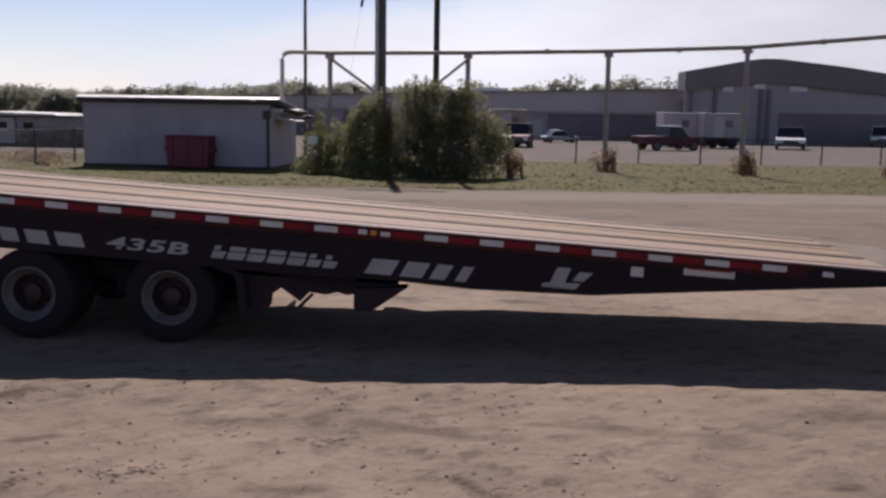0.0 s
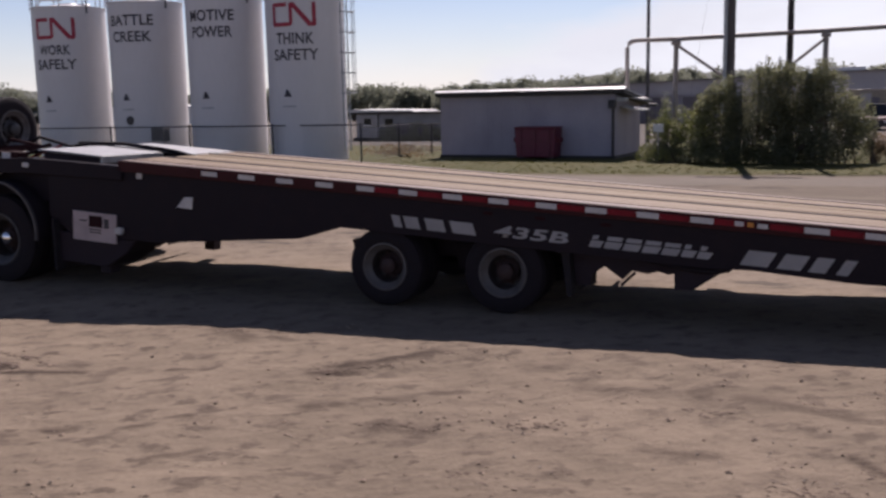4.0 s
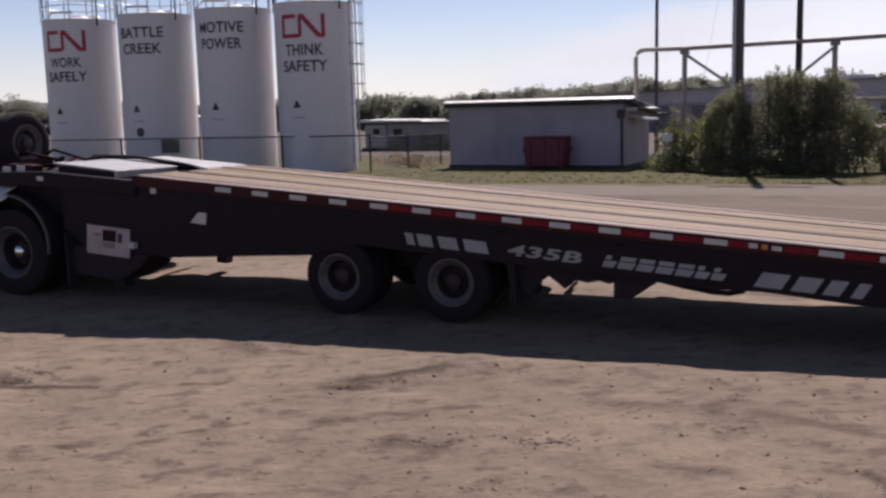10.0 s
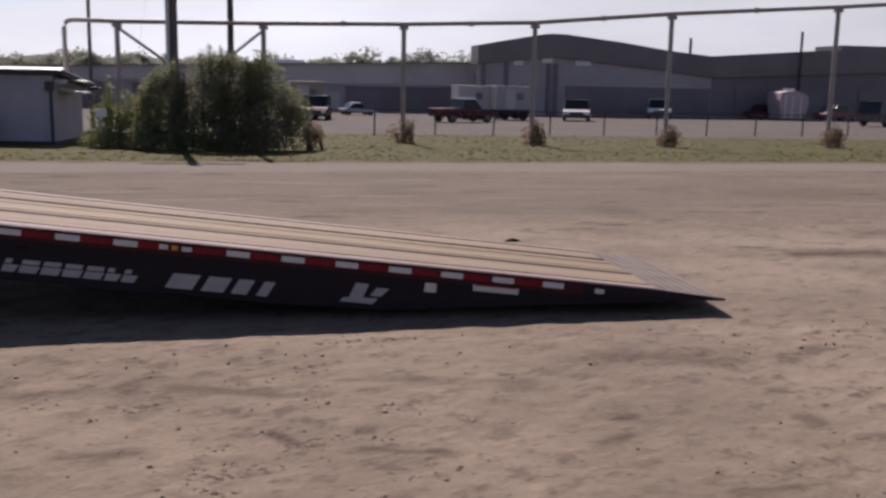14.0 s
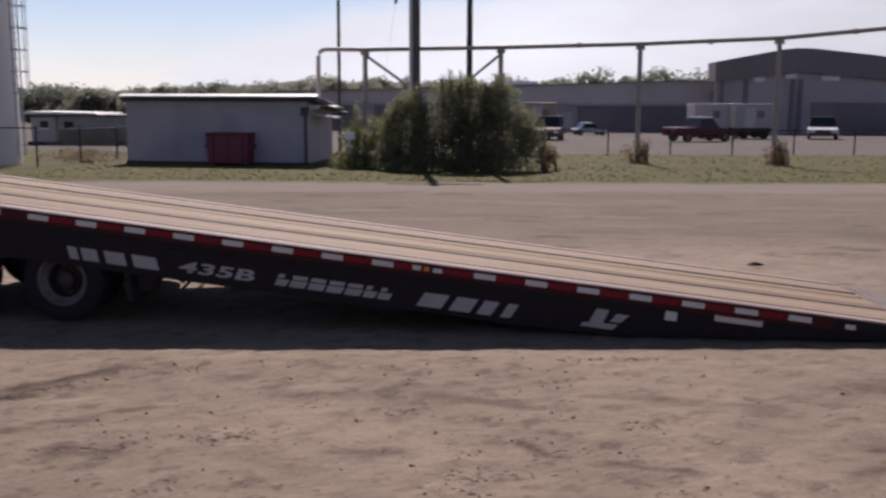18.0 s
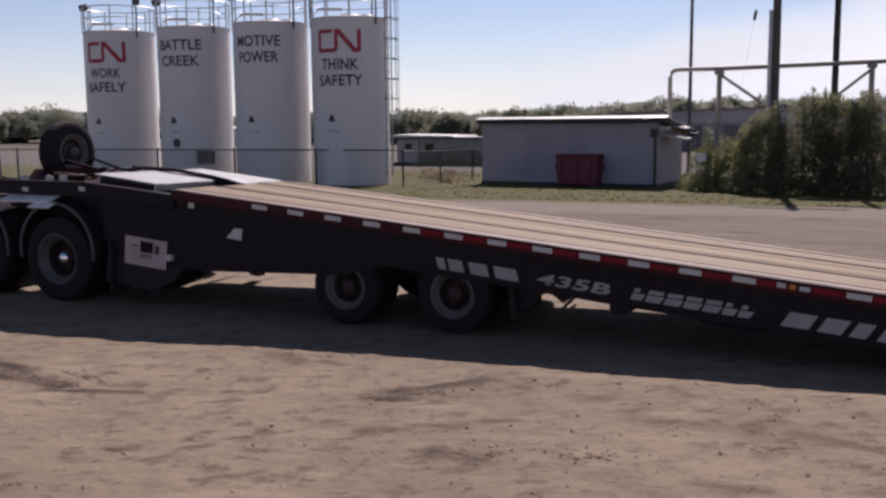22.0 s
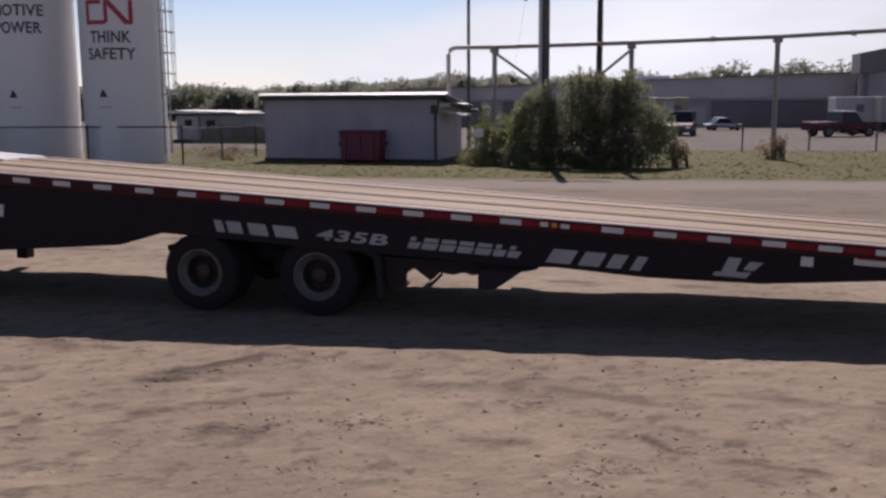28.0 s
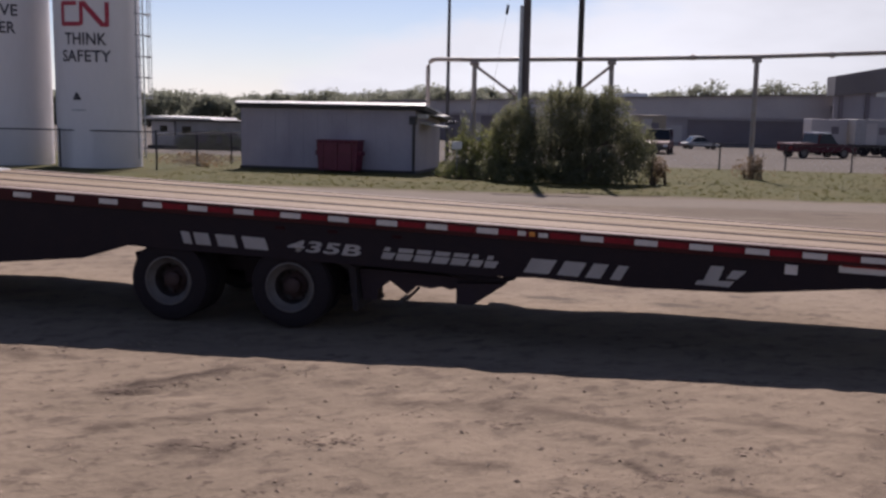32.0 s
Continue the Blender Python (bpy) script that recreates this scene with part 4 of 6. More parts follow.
    for a, b in ((5.165, 5.25), (5.29, 5.44), (5.51, 5.70), (5.77, 6.0)):
        part("stripe", prism([(a, -0.222), (b, -0.224), (b + 0.04, -0.335), (a + 0.04, -0.333)], f0 - 0.002, f0), M_DECAL, t)
    for a, b in ((8.455, 8.675), (8.745, 8.93), (8.99, 9.12), (9.20, 9.29)):
        part("stripe", prism([(a, -0.208), (b, -0.208), (b - 0.065, -0.335), (a - 0.065, -0.335)], f0 - 0.002, f0), M_DECAL, t)
    w = lettering("435B", 0.70, 0.105, 0.028)
    for v in w.verts:
        v.co = (6.205 + v.co.x + 0.35 * v.co.z, f0 - 0.001, -0.322 + v.co.z)
    part("model_number", w, M_DECAL, t)
    # the maker's mark: seven plain slanted blocks, and a slanted angle piece
    a = 7.105
    for k, wd in enumerate((0.10, 0.135, 0.135, 0.135, 0.135, 0.10, 0.10)):
        part("mark_block", prism([(a, -0.322), (a + wd, -0.322), (a + wd + 0.035, -0.262), (a + 0.02, -0.262)], f0 - 0.002, f0), M_DECAL, t)
        part("mark_block", prism([(a + 0.024, -0.252), (a + wd * (0.55 if wd < 0.12 else 1) + 0.02, -0.252), (a + wd * (0.55 if wd < 0.12 else 1) + 0.034, -0.215), (a + 0.036, -0.215)], f0 - 0.002, f0), M_DECAL, t)
        a += wd + 0.032
    part("mark_emblem", prism([(9.84, -0.315), (10.12, -0.315), (10.16, -0.262), (10.03, -0.268), (10.07, -0.145), (9.96, -0.145), (9.91, -0.275), (9.86, -0.28)], f0 - 0.002, f0), M_DECAL, t)
    part("mark_emblem", prism([(10.09, -0.245), (10.18, -0.245), (10.25, -0.17), (10.14, -0.17)], f0 - 0.002, f0), M_DECAL, t)
    part("square_sticker", box(10.55, 10.65, f0 - 0.002, f0, -0.165, -0.085), M_TAPE, t)
    pl = part("white_plate", box(10.97, 11.375, f0 - 0.004, f0, -0.115, -0.035), M_TAPE, t)
    part("red_line", box(10.99, 11.355, f0 - 0.0065, f0 - 0.0045, -0.068, -0.054), M_REDLENS, pl)
    part("end_marker", box(12.05, 12.135, -0.005, -0.0005, -0.028, 0.012, 0.001), M_TAPE, t)
    for s in (6.1, 6.6, 7.2):
        part("rail_lamp", box(s, s + 0.09, 0.024, 0.034, -0.13, -0.10, 0.004), M_MAROON, t)
    return t


TRAILER = build_trailer()

# ---- sliding wheel bogie under the trailer ----
TYRE_R = 0.385


def tyre_profile(r, w, rim):
    return [(rim, 0.02 * w), (rim + 0.012, -0.02 * w), (rim + (r - rim) * 0.45, -0.05 * w), (r - 0.035, 0.0), (r - 0.008, 0.06 * w), (r, 0.14 * w), (r - 0.008, 0.30 * w), (r, 0.33 * w), (r, 0.48 * w), (r - 0.01, 0.50 * w), (r, 0.52 * w), (r, 0.67 * w), (r - 0.008, 0.70 * w), (r, 0.86 * w), (r - 0.008, 0.94 * w), (r - 0.035, w), (rim + (r - rim) * 0.45, 1.05 * w), (rim, 0.98 * w)]


def build_wheel(parent, r, rim, w, dual, rim_mat, hub_mat, bolts=8, cap=None, deep=0.0):
    """A wheel whose axle is the local y axis, its outer face at y = 0; deep: how far its disc lies in."""
    wheel = part("wheel", lathe(tyre_profile(r, w, rim), 44, "y"), M_TYRE, parent, smooth=True)
    if dual:
        inner = lathe([(a, b + w + 0.05) for a, b in tyre_profile(r, w, rim)], 32, "y")
        part("inner_tyre", inner, M_TYRE, wheel, smooth=True)
    part("rim", lathe([(rim + 0.004, 0.01), (rim + 0.004, -0.012), (rim - 0.010, -0.014), (rim - 0.020, 0.0), (rim * 0.86, 0.015 + deep * 0.1), (rim * 0.72, 0.03 + deep * 0.25)], 40, "y"), rim_mat, wheel, smooth=True)
    part("rim_disc", lathe([(rim * 0.72, 0.031 + deep * 0.25), (rim * 0.70, 0.07 + deep), (rim * 0.62, 0.10 + deep), (rim * 0.5, 0.10 + deep)], 32, "y"), M_DISC, wheel, smooth=True)
    part("hub", lathe([(rim * 0.52, 0.105 + deep), (rim * 0.50, 0.06 + deep), (rim * 0.36, 0.035 + deep), (rim * 0.33, -0.02 + deep), (rim * 0.22, -0.035 + deep), (0.0, -0.036 + deep)], 24, "y"), hub_mat, wheel, smooth=True)
    if cap:
        part("hub_cap", lathe([(rim * 0.24, -0.03 + deep), (rim * 0.23, -0.075 + deep), (rim * 0.15, -0.095 + deep), (0, -0.10 + deep)], 20, "y"), cap, wheel, smooth=True)
    nut = None
    for k in range(bolts):
        a = 2 * math.pi * k / bolts
        m = pose(0.57 * rim * math.cos(a), 0.08 + deep, 0.57 * rim * math.sin(a))
        if nut is None:
            nut = part("wheel_nut", tube([(0, -0.02, 0), (0, 0.03, 0)], 0.014, 6), hub_mat, wheel)
            nut.matrix_local = m
        else:
            same_part("wheel_nut", nut.data, m, wheel)
    for k in range(5):
        a = 2 * math.pi * k / 5 + 0.3
        hole = part("hand_hole", lathe([(0.0, -0.003), (0.03, -0.003), (0.03, 0.004), (0.0, 0.004)], 12, "y"), M_DARKMETAL, wheel)
        hole.matrix_local = pose(0.65 * rim * math.cos(a), 0.088 + deep, 0.65 * rim * math.sin(a))
    return wheel


def build_bogie():
    t = thing("trailer_bogie", "grimy black tandem axle bogie with pale steel wheels under the trailer", "axle bogie", pose(-2.6, 8.4, 0, 0, 0, YAW))
    wheels = []
    for x in (0.0, -1.21):
        w = build_wheel(t, TYRE_R, 0.230, 0.215, True, M_RIM, M_HUB, deep=0.08)
        w.matrix_local = pose(x, 0.06, TYRE_R + 0.004)
        wheels.append(w)
        w2 = build_wheel(t, TYRE_R, 0.230, 0.215, True, M_RIM, M_HUB, deep=0.08)
        w2.matrix_local = pose(x, WIDTH - 0.06, TYRE_R + 0.004, 0, 0, 180)
        wheels.append(w2)
        part("axle", tube([(x, 0.4, TYRE_R), (x, WIDTH - 0.4, TYRE_R)], 0.065, 12), M_CHASSIS, t)
    for y in (0.70, 1.78):
        part("bogie_rail", prism([(-1.72, 0.60), (1.55, 0.54), (1.75, 0.50), (1.70, 0.46), (1.2, 0.46), (0.82, 0.45), (0.62, 0.36), (0.3, 0.40), (-1.7, 0.42)], y, y + 0.11), M_CHASSIS, t)
    for x, z0 in ((-1.75, 0.34), (-0.6, 0.30), (0.55, 0.30)):
        for y in (0.64, 1.8):
            part("spring_hanger", prism([(x - 0.12, 0.55), (x + 0.12, 0.55), (x + 0.07, z0), (x - 0.07, z0)], y, y + 0.16), M_CHASSIS, t)
    for x in (0.0, -1.21):
        for y in (0.72, 1.76):
            part("leaf_spring", prism([(x - 0.5, 0.50), (x, 0.43), (x + 0.5, 0.50), (x + 0.5, 0.53), (x, 0.48), (x - 0.5, 0.53)], y, y + 0.08), M_CHASSIS, t)
    # wheel covers, rear frame pieces and their brackets
    for y in (0.10, WIDTH - 0.62):
        part("mudguard", prism([(-1.72, 0.78), (-1.4, 0.84), (0.2, 0.72), (0.55, 0.58), (0.60, 0.20), (0.64, 0.20), (0.62, 0.60), (0.25, 0.75), (-1.4, 0.87), (-1.74, 0.81)], y, y + 0.52), M_MUD, t)
        part("inner_frame", prism([(0.62, 0.58), (1.9, 0.53), (1.9, 0.49), (1.56, 0.445), (1.48, 0.425), (1.40, 0.45), (1.30, 0.425), (1.16, 0.445), (1.08, 0.36), (0.92, 0.475), (0.80, 0.39), (0.79, 0.29), (0.66, 0.29)], y + 0.1, y + 0.3), M_CHASSIS, t)
    part("rear_bracket", prism([(1.55, 0.50), (2.00, 0.52), (1.70, 0.31), (1.55, 0.31)], 0.12, 0.3), M_CHASSIS, t)
    part("rear_bracket", prism([(1.55, 0.50), (2.00, 0.52), (1.70, 0.31), (1.55, 0.31)], WIDTH - 0.3, WIDTH - 0.12), M_CHASSIS, t)
    for x in (0.98, 1.28):
        part("air_can", tube([(x, 0.3, 0.55), (x, 0.52, 0.55)], 0.075, 14), M_CHASSIS, t)
    part("strut", tube([(1.06, 0.24, 0.30), (1.18, 0.26, 0.42)], 0.014, 8), M_CHASSIS, t)
    part("cylinder", tube([(-1.3, 1.3, 0.52), (1.5, 1.3, 0.48)], 0.07, 12), M_CHASSIS, t, "long hydraulic cylinder")
    return t, wheels


BOGIE, BOGIE_WHEELS = build_bogie()

# ---- tractor unit ----


def build_tractor():
    t = thing("tractor_unit", "dark maroon tractor truck with chrome exhaust stack coupled to the trailer", "truck", pose(0, 0, 0))
    y0, y1 = 8.38, 11.0
    for x in (-8.82, -10.16):
        w = build_wheel(t, 0.505, 0.30, 0.24, True, M_RIMDARK, M_HUB, 10, M_CHROME, 0.16)
        w.matrix_local = pose(x, y0, 0.50)
        w = build_wheel(t, 0.505, 0.30, 0.24, True, M_RIMDARK, M_HUB, 10, M_CHROME, 0.16)
        w.matrix_local = pose(x, y1, 0.50, 0, 0, 180)
        part("axle", tube([(x, y0 + 0.3, 0.5), (x, y1 - 0.3, 0.5)], 0.08, 12), M_CHASSIS, t)
        for y in (y0 - 0.01, y1 - 0.55):
            f = lathe([(0.548, 0.0), (0.572, 0.0), (0.572, 0.55), (0.548, 0.55)], 28, "y", 200, -10)
            o = part("fender", f, M_FENDER, t, "grey half-round fender", smooth=True)
            o.matrix_local = pose(x, y, 0.60)
        e = part("fender_edge", lathe([(0.548, -0.010), (0.574, -0.010), (0.574, 0.02), (0.548, 0.02)], 28, "y", 200, -10), M_RIMDARK, t, smooth=True)
        e.matrix_local = pose(x, y0 - 0.012, 0.60)
    for y in (9.28, 10.0):
        part("frame_rail", box(-16.8, -7.9, y, y + 0.09, 0.66, 0.94, 0.01), M_MAROON, t)
    for x in (-8.1, -9.45, -10.9, -12.4):
        part("frame_cross", box(x, x + 0.12, 9.3, 10.06, 0.68, 0.9, 0.01), M_CHASSIS, t)
    part("fifth_wheel", lathe([(0.0, 0.0), (0.44, 0.0), (0.46, 0.03), (0.46, 0.09), (0.0, 0.09)], 28), M_CHASSIS, t).matrix_local = pose(-8.75, 9.7, 0.95)
    for x, y, z, w in ((-9.68, 8.47, 1.20, 0.30), (-9.34, 8.47, 1.205, 0.46), (-9.12, 8.38, 1.15, 0.32)):
        step = part("top_step", box(0, w, -0.12, 0.12 if z > 1.18 else 0.02, 0, 0.022, 0.004), M_STEP, t, "tread plate step with sunlit brightness painted in")
        step.matrix_local = pose(x, y, z, 20, 0, 0)
    part("rear_lamp", box(-7.96, -7.89, 8.95, 9.15, 0.78, 0.88, 0.01), M_REDLENS, t)
    part("mud_flap", box(-8.05, -8.03, 8.4, 8.95, 0.16, 0.75), M_MUD, t)
    part("mud_flap", box(-8.05, -8.03, 10.4, 10.95, 0.16, 0.75), M_MUD, t)
    # cab with sleeper
    cab = prism([(-16.7, 0.55), (-12.55, 0.55), (-12.53, 2.36), (-12.7, 2.48), (-14.7, 2.52), (-15.35, 2.05), (-16.5, 1.8), (-16.8, 1.55)], 8.62, 10.92, 0.05)
    part("cab", cab, M_CAB, t)
    part("roof_fairing", prism([(-12.62, 2.50), (-12.75, 2.66), (-13.7, 2.74), (-14.7, 2.56), (-14.6, 2.53), (-12.6, 2.49)], 8.75, 10.8, 0.03), M_CABROOF, t)
    part("side_window", box(-14.5, -13.6, 8.605, 8.618, 1.70, 2.20), M_GLASS, t)
    part("rear_window", box(-12.545, -12.52, 9.2, 10.4, 1.75, 2.15), M_GLASS, t)
    part("windscreen", prism([(-15.37, 2.07), (-14.76, 2.50), (-14.775, 2.515), (-15.39, 2.085)], 8.8, 10.74), M_GLASS, t)
    y = 8.95
    part("exhaust_pipe", tube([(-10.60, y, 1.30), (-10.60, y, 2.40), (-10.60, y, 2.62), (-10.597, y, 2.66), (-10.588, y, 2.71), (-10.572, y, 2.755), (-10.548, y, 2.79)], 0.068, 16), M_STACK, t, "curved steel exhaust pipe", smooth=True)
    part("heat_shield", lathe([(0.15, 0.0), (0.15, 0.03), (0.135, 0.98), (0.12, 1.0)], 20), M_SHIELD, t, smooth=True).matrix_local = pose(-10.52, y + 0.02, 1.28)
    part("stack_cabinet", box(-11.18, -10.68, y - 0.1, y + 0.35, 1.2, 2.27, 0.03), M_CAB, t)
    part("deck_plate", box(-12.5, -10.2, 8.7, 10.8, 1.14, 1.20, 0.01), M_CHASSIS, t)
    part("side_skirt", box(-12.5, -11.0, 8.62, 8.70, 0.45, 1.13, 0.02), M_CAB, t)
    part("grab_rail", tube([(-10.50, 8.72, 1.2), (-10.50, 8.72, 2.0), (-10.70, 8.75, 2.15)], 0.018), M_STACK, t)
    part("air_line", tube([(-12.4, 9.5, 1.7), (-10.9, 9.6, 1.35), (-9.7, 9.6, 1.35), (-9.2, 9.7, 1.5)], 0.016), M_TYRE, t)
    part("air_line", tube([(-12.4, 9.7, 1.7), (-11.0, 9.7, 1.32), (-9.8, 9.8, 1.3), (-9.2, 9.9, 1.5)], 0.016), M_REDLENS, t)
    part("fuel_tank", tube([(-14.6, 8.80, 0.68), (-12.7, 8.80, 0.68)], 0.28, 24), M_ALU, t)
    for y in (8.55, 10.95):
        w = build_wheel(t, 0.505, 0.30, 0.26, False, M_RIMDARK, M_HUB, 10, M_CHROME)
        w.matrix_local = pose(-15.8, y, 0.50, 0, 0, 0 if y < 9 else 180)
    part("front_bumper", box(-17.05, -16.85, 8.5, 11.05, 0.35, 0.80, 0.03), M_CHROME, t)
    part("front_axle", tube([(-15.8, 8.8, 0.5), (-15.8, 10.7, 0.5)], 0.07, 10), M_CHASSIS, t)
    return rebase(t, -12.5, 9.7)


build_tractor()


def build_spare():
    t = thing("spare_tyre", "large upright black spare tyre with grey rim on the trailer neck", "tyre", pose(-9.51, 9.42, 1.72, 0, 0, 90))
    build_wheel(t, 0.395, 0.235, 0.21, False, M_RIM, M_DARKMETAL, 8)
    part("rack_step", box(-0.16, 0.10, -0.10, -0.04, -0.31, -0.28, 0.006), M_TAPE, t, "small pale bar below the tyre")
    part("rack_post", box(0.20, 0.27, 0.21, 0.27, -0.30, 0.1, 0.008), M_MAROON, t)
    part("rack_base", prism([(-0.5, -0.33), (0.5, -0.33), (0.34, -0.2), (-0.34, -0.2)], -0.02, 0.32), M_MAROON, t)
    return t


SPARE = build_spare()

# ---- silos ----
SILO_R, SILO_TOP = 1.355, 5.62


def wrap(bm, angle, z, r):
    """Bends flat writing, centred, round a silo that faces -y."""
    xs = [v.co.x for v in bm.verts]
    mid = (min(xs) + max(xs)) / 2
    x = min(xs) + 0.07
    while x < max(xs):
        bmesh.ops.bisect_plane(bm, geom=bm.verts[:] + bm.edges[:] + bm.faces[:], dist=1e-5, plane_co=(x, 0, 0), plane_no=(1, 0, 0))
        x += 0.07
    for v in bm.verts:
        a = radians(angle) + (v.co.x - mid) / r
        v.co = (r * math.sin(a), -r * math.cos(a), z + v.co.z)
    return bm


def logo_band():
    """Two joined bands: an open box and a slanting zigzag, drawn as plain strips."""
    bm = bmesh.new()
    w, h = 0.135, 0.78
    for poly in ([(0.06, 0), (0.68, 0), (0.68, w), (0.06, w)], [(0, 0.06), (0.06, 0), (0.135, w), (0.135, h - w), (0.06, h), (0, h - 0.06)], [(0.06, h - w), (0.60, h - w), (0.60, h), (0.06, h)],
                 [(0.68, 0), (0.76, 0.04), (0.80, 0.10), (0.80, h - w), (0.68, h - 0.03), (0.68, w)], [(0.68, h - 0.03), (0.74, h), (0.86, h), (1.44, 0.12), (1.38, 0.0), (1.33, 0.0)],
                 [(1.33, 0.0), (1.55, 0.0), (1.60, 0.06), (1.60, h), (1.465, h), (1.465, 0.16)]):
        bm.faces.new([bm.verts.new((x, 0, z)) for x, z in poly])
    return bm


def build_silo(x, words, logo, ladder, seed, turn):
    z0 = ground_z(0, 30.3)
    t = thing("sand_silo", "tall white steel silo with %s lettering and roof railing" % ("crimson mark, dark" if logo else "dark"), "silo", pose(x, 30.3, z0), "row of silos")
    h = SILO_TOP - z0
    part("shell", lathe([(SILO_R, 0.0), (SILO_R, h), (SILO_R + 0.03, h + 0.005), (SILO_R + 0.03, h + 0.05), (SILO_R - 0.02, h + 0.055), (0.35, h + 0.19), (0.3, h + 0.24), (0, h + 0.25)], 64), M_SILO, t, smooth=True)
    for z in (0.02, 1.9, 3.8):
        part("seam_ring", lathe([(SILO_R + 0.001, z), (SILO_R + 0.004, z + 0.006), (SILO_R + 0.004, z + 0.03), (SILO_R + 0.001, z + 0.036)], 64), M_SILO, t, smooth=True)
    for z, r in ((h + 0.98, 0.022), (h + 0.55, 0.018)):
        part("rail", lathe([(SILO_R + r * math.cos(a), z + r * math.sin(a)) for a in (0, 1.57, 3.14, 4.71, 6.283)], 40), M_GALV, t, smooth=True)
    post = None
    for k in range(10):
        a = 2 * math.pi * (k + 0.3) / 10
        m = pose(SILO_R * math.cos(a), SILO_R * math.sin(a), 0)
        if post is None:
            post = part("rail_post", tube([(0, 0, h + 0.03), (0, 0, h + 0.98)], 0.024, 6), M_GALV, t)
            post.matrix_local = m
        else:
            same_part("rail_post", post.data, m, t)
    if logo:
        part("crimson_mark", wrap(logo_band(), turn + (2 if seed == 0 else -1), 4.46 - z0, SILO_R + 0.012), M_LOGO, t)
    for word, wd, z, size in words:
        part("lettering", wrap(lettering(word, wd, size), turn, z - z0, SILO_R + 0.012), M_LETTER, t)
    part("warning_sign", wrap(prism_face([(0, 0), (0.30, 0), (0.20, 0.20), (0.12, 0.26), (0.08, 0.14)]), 0, 2.13 - z0, SILO_R + 0.012), M_LETTER, t)
    part("sign_line", wrap(prism_face([(0, 0), (0.50, 0), (0.50, 0.05), (0, 0.05)]), 2, 1.78 - z0, SILO_R + 0.012), M_GALV, t)
    part("roof_hatch", lathe([(0.26, 0), (0.26, 0.14), (0.2, 0.2), (0, 0.22)], 18), M_SILO, t, smooth=True).matrix_local = pose(0.5, 0.3, h + 0.03)
    for k in range(2):
        a = radians(200 + 140 * k)
        lamp = part("flood_lamp", box(-0.14, 0.14, -0.10, 0.12, -0.11, 0.12, 0.03), M_DARKMETAL, t)
        lamp.matrix_local = pose((SILO_R + 0.05) * math.cos(a), (SILO_R + 0.05) * math.sin(a), h + 1.05 + 0.1 * k, 25, 0, 40 * k)
        part("lamp_stalk", tube([((SILO_R + 0.03) * math.cos(a), (SILO_R + 0.03) * math.sin(a), h - 0.2), ((SILO_R + 0.05) * math.cos(a), (SILO_R + 0.05) * math.sin(a), h + 1.0)], 0.03, 6), M_DARKMETAL, t)
    part("fill_pipe", tube([(-SILO_R - 0.05, -0.2, 0), (-SILO_R - 0.05, -0.2, h + 0.2), (-SILO_R + 0.25, -0.2, h + 0.45), (-0.2, -0.1, h + 0.40)], 0.055, 10), M_GALV, t)
    if seed == 1:
        part("round_gauge", wrap(lathe_disc(0.17), 4, 1.40 - z0, SILO_R + 0.015), M_STACK, t)
        part("control_box", box(1.10, 1.65, -1.5, -1.15, 0.72, 1.2, 0.02), M_STACK, t)
    if ladder:
        lx = SILO_R + 0.16
        for y in (-0.23, 0.23):
            part("ladder_stile", tube([(lx, y, 0.3), (lx, y, h + 1.0)], 0.024, 6), M_GALV, t)
        rung = None
        for k in range(24):
            if rung is None:
                rung = part("ladder_rung", tube([(lx, -0.23, 0), (lx, 0.23, 0)], 0.014, 6), M_GALV, t)
                rung.matrix_local = pose(0, 0, 0.4)
            else:
                same_part("ladder_rung", rung.data, pose(0, 0, 0.4 + 0.27 * k), t)
        hoop = None
        for k in range(7):
            if hoop is None:
                hoop = part("cage_hoop", tube([(lx + 0.36 * math.sin(a) , -0.36 * math.cos(a), 0) for a in [math.pi * q / 10 for q in range(11)]], 0.02, 5), M_GALV, t)
                hoop.matrix_local = pose(0, 0, 2.3)
            else:
                same_part("cage_hoop", hoop.data, pose(0, 0, 2.3 + 0.68 * k), t)
        for a in (0.5, 1.2, 1.95, 2.65):
            part("cage_bar", tube([(lx + 0.36 * math.sin(a), -0.36 * math.cos(a), 2.3), (lx + 0.36 * math.sin(a), -0.36 * math.cos(a), h + 0.95)], 0.012, 5), M_GALV, t)
    return t


def prism_face(poly):
    bm = bmesh.new()
    bm.faces.new([bm.verts.new((x, 0, z)) for x, z in poly])
    bmesh.ops.triangulate(bm, faces=bm.faces)
    return bm


def lathe_disc(r):
    return prism_face([(r * math.cos(2 * math.pi * k / 16), r * math.sin(2 * math.pi * k / 16)) for k in range(16)])


build_silo(-27.55, [("WORK", 1.25, 3.88, 0.36), ("SAFELY", 1.62, 3.34, 0.38)], True, False, 0, 15)
build_silo(-23.93, [("BATTLE", 1.72, 4.80, 0.38), ("CREEK", 1.55, 4.22, 0.38)], False, False, 1, 13)
build_silo(-20.47, [("MOTIVE", 1.72, 4.80, 0.38), ("POWER", 1.55, 4.24, 0.38)], False, False, 2, 12)
build_silo(-17.17, [("THINK", 1.36, 3.88, 0.38), ("SAFETY", 1.62, 3.34, 0.38)], True, True, 3, 13)

# ---- chain-link fences ----


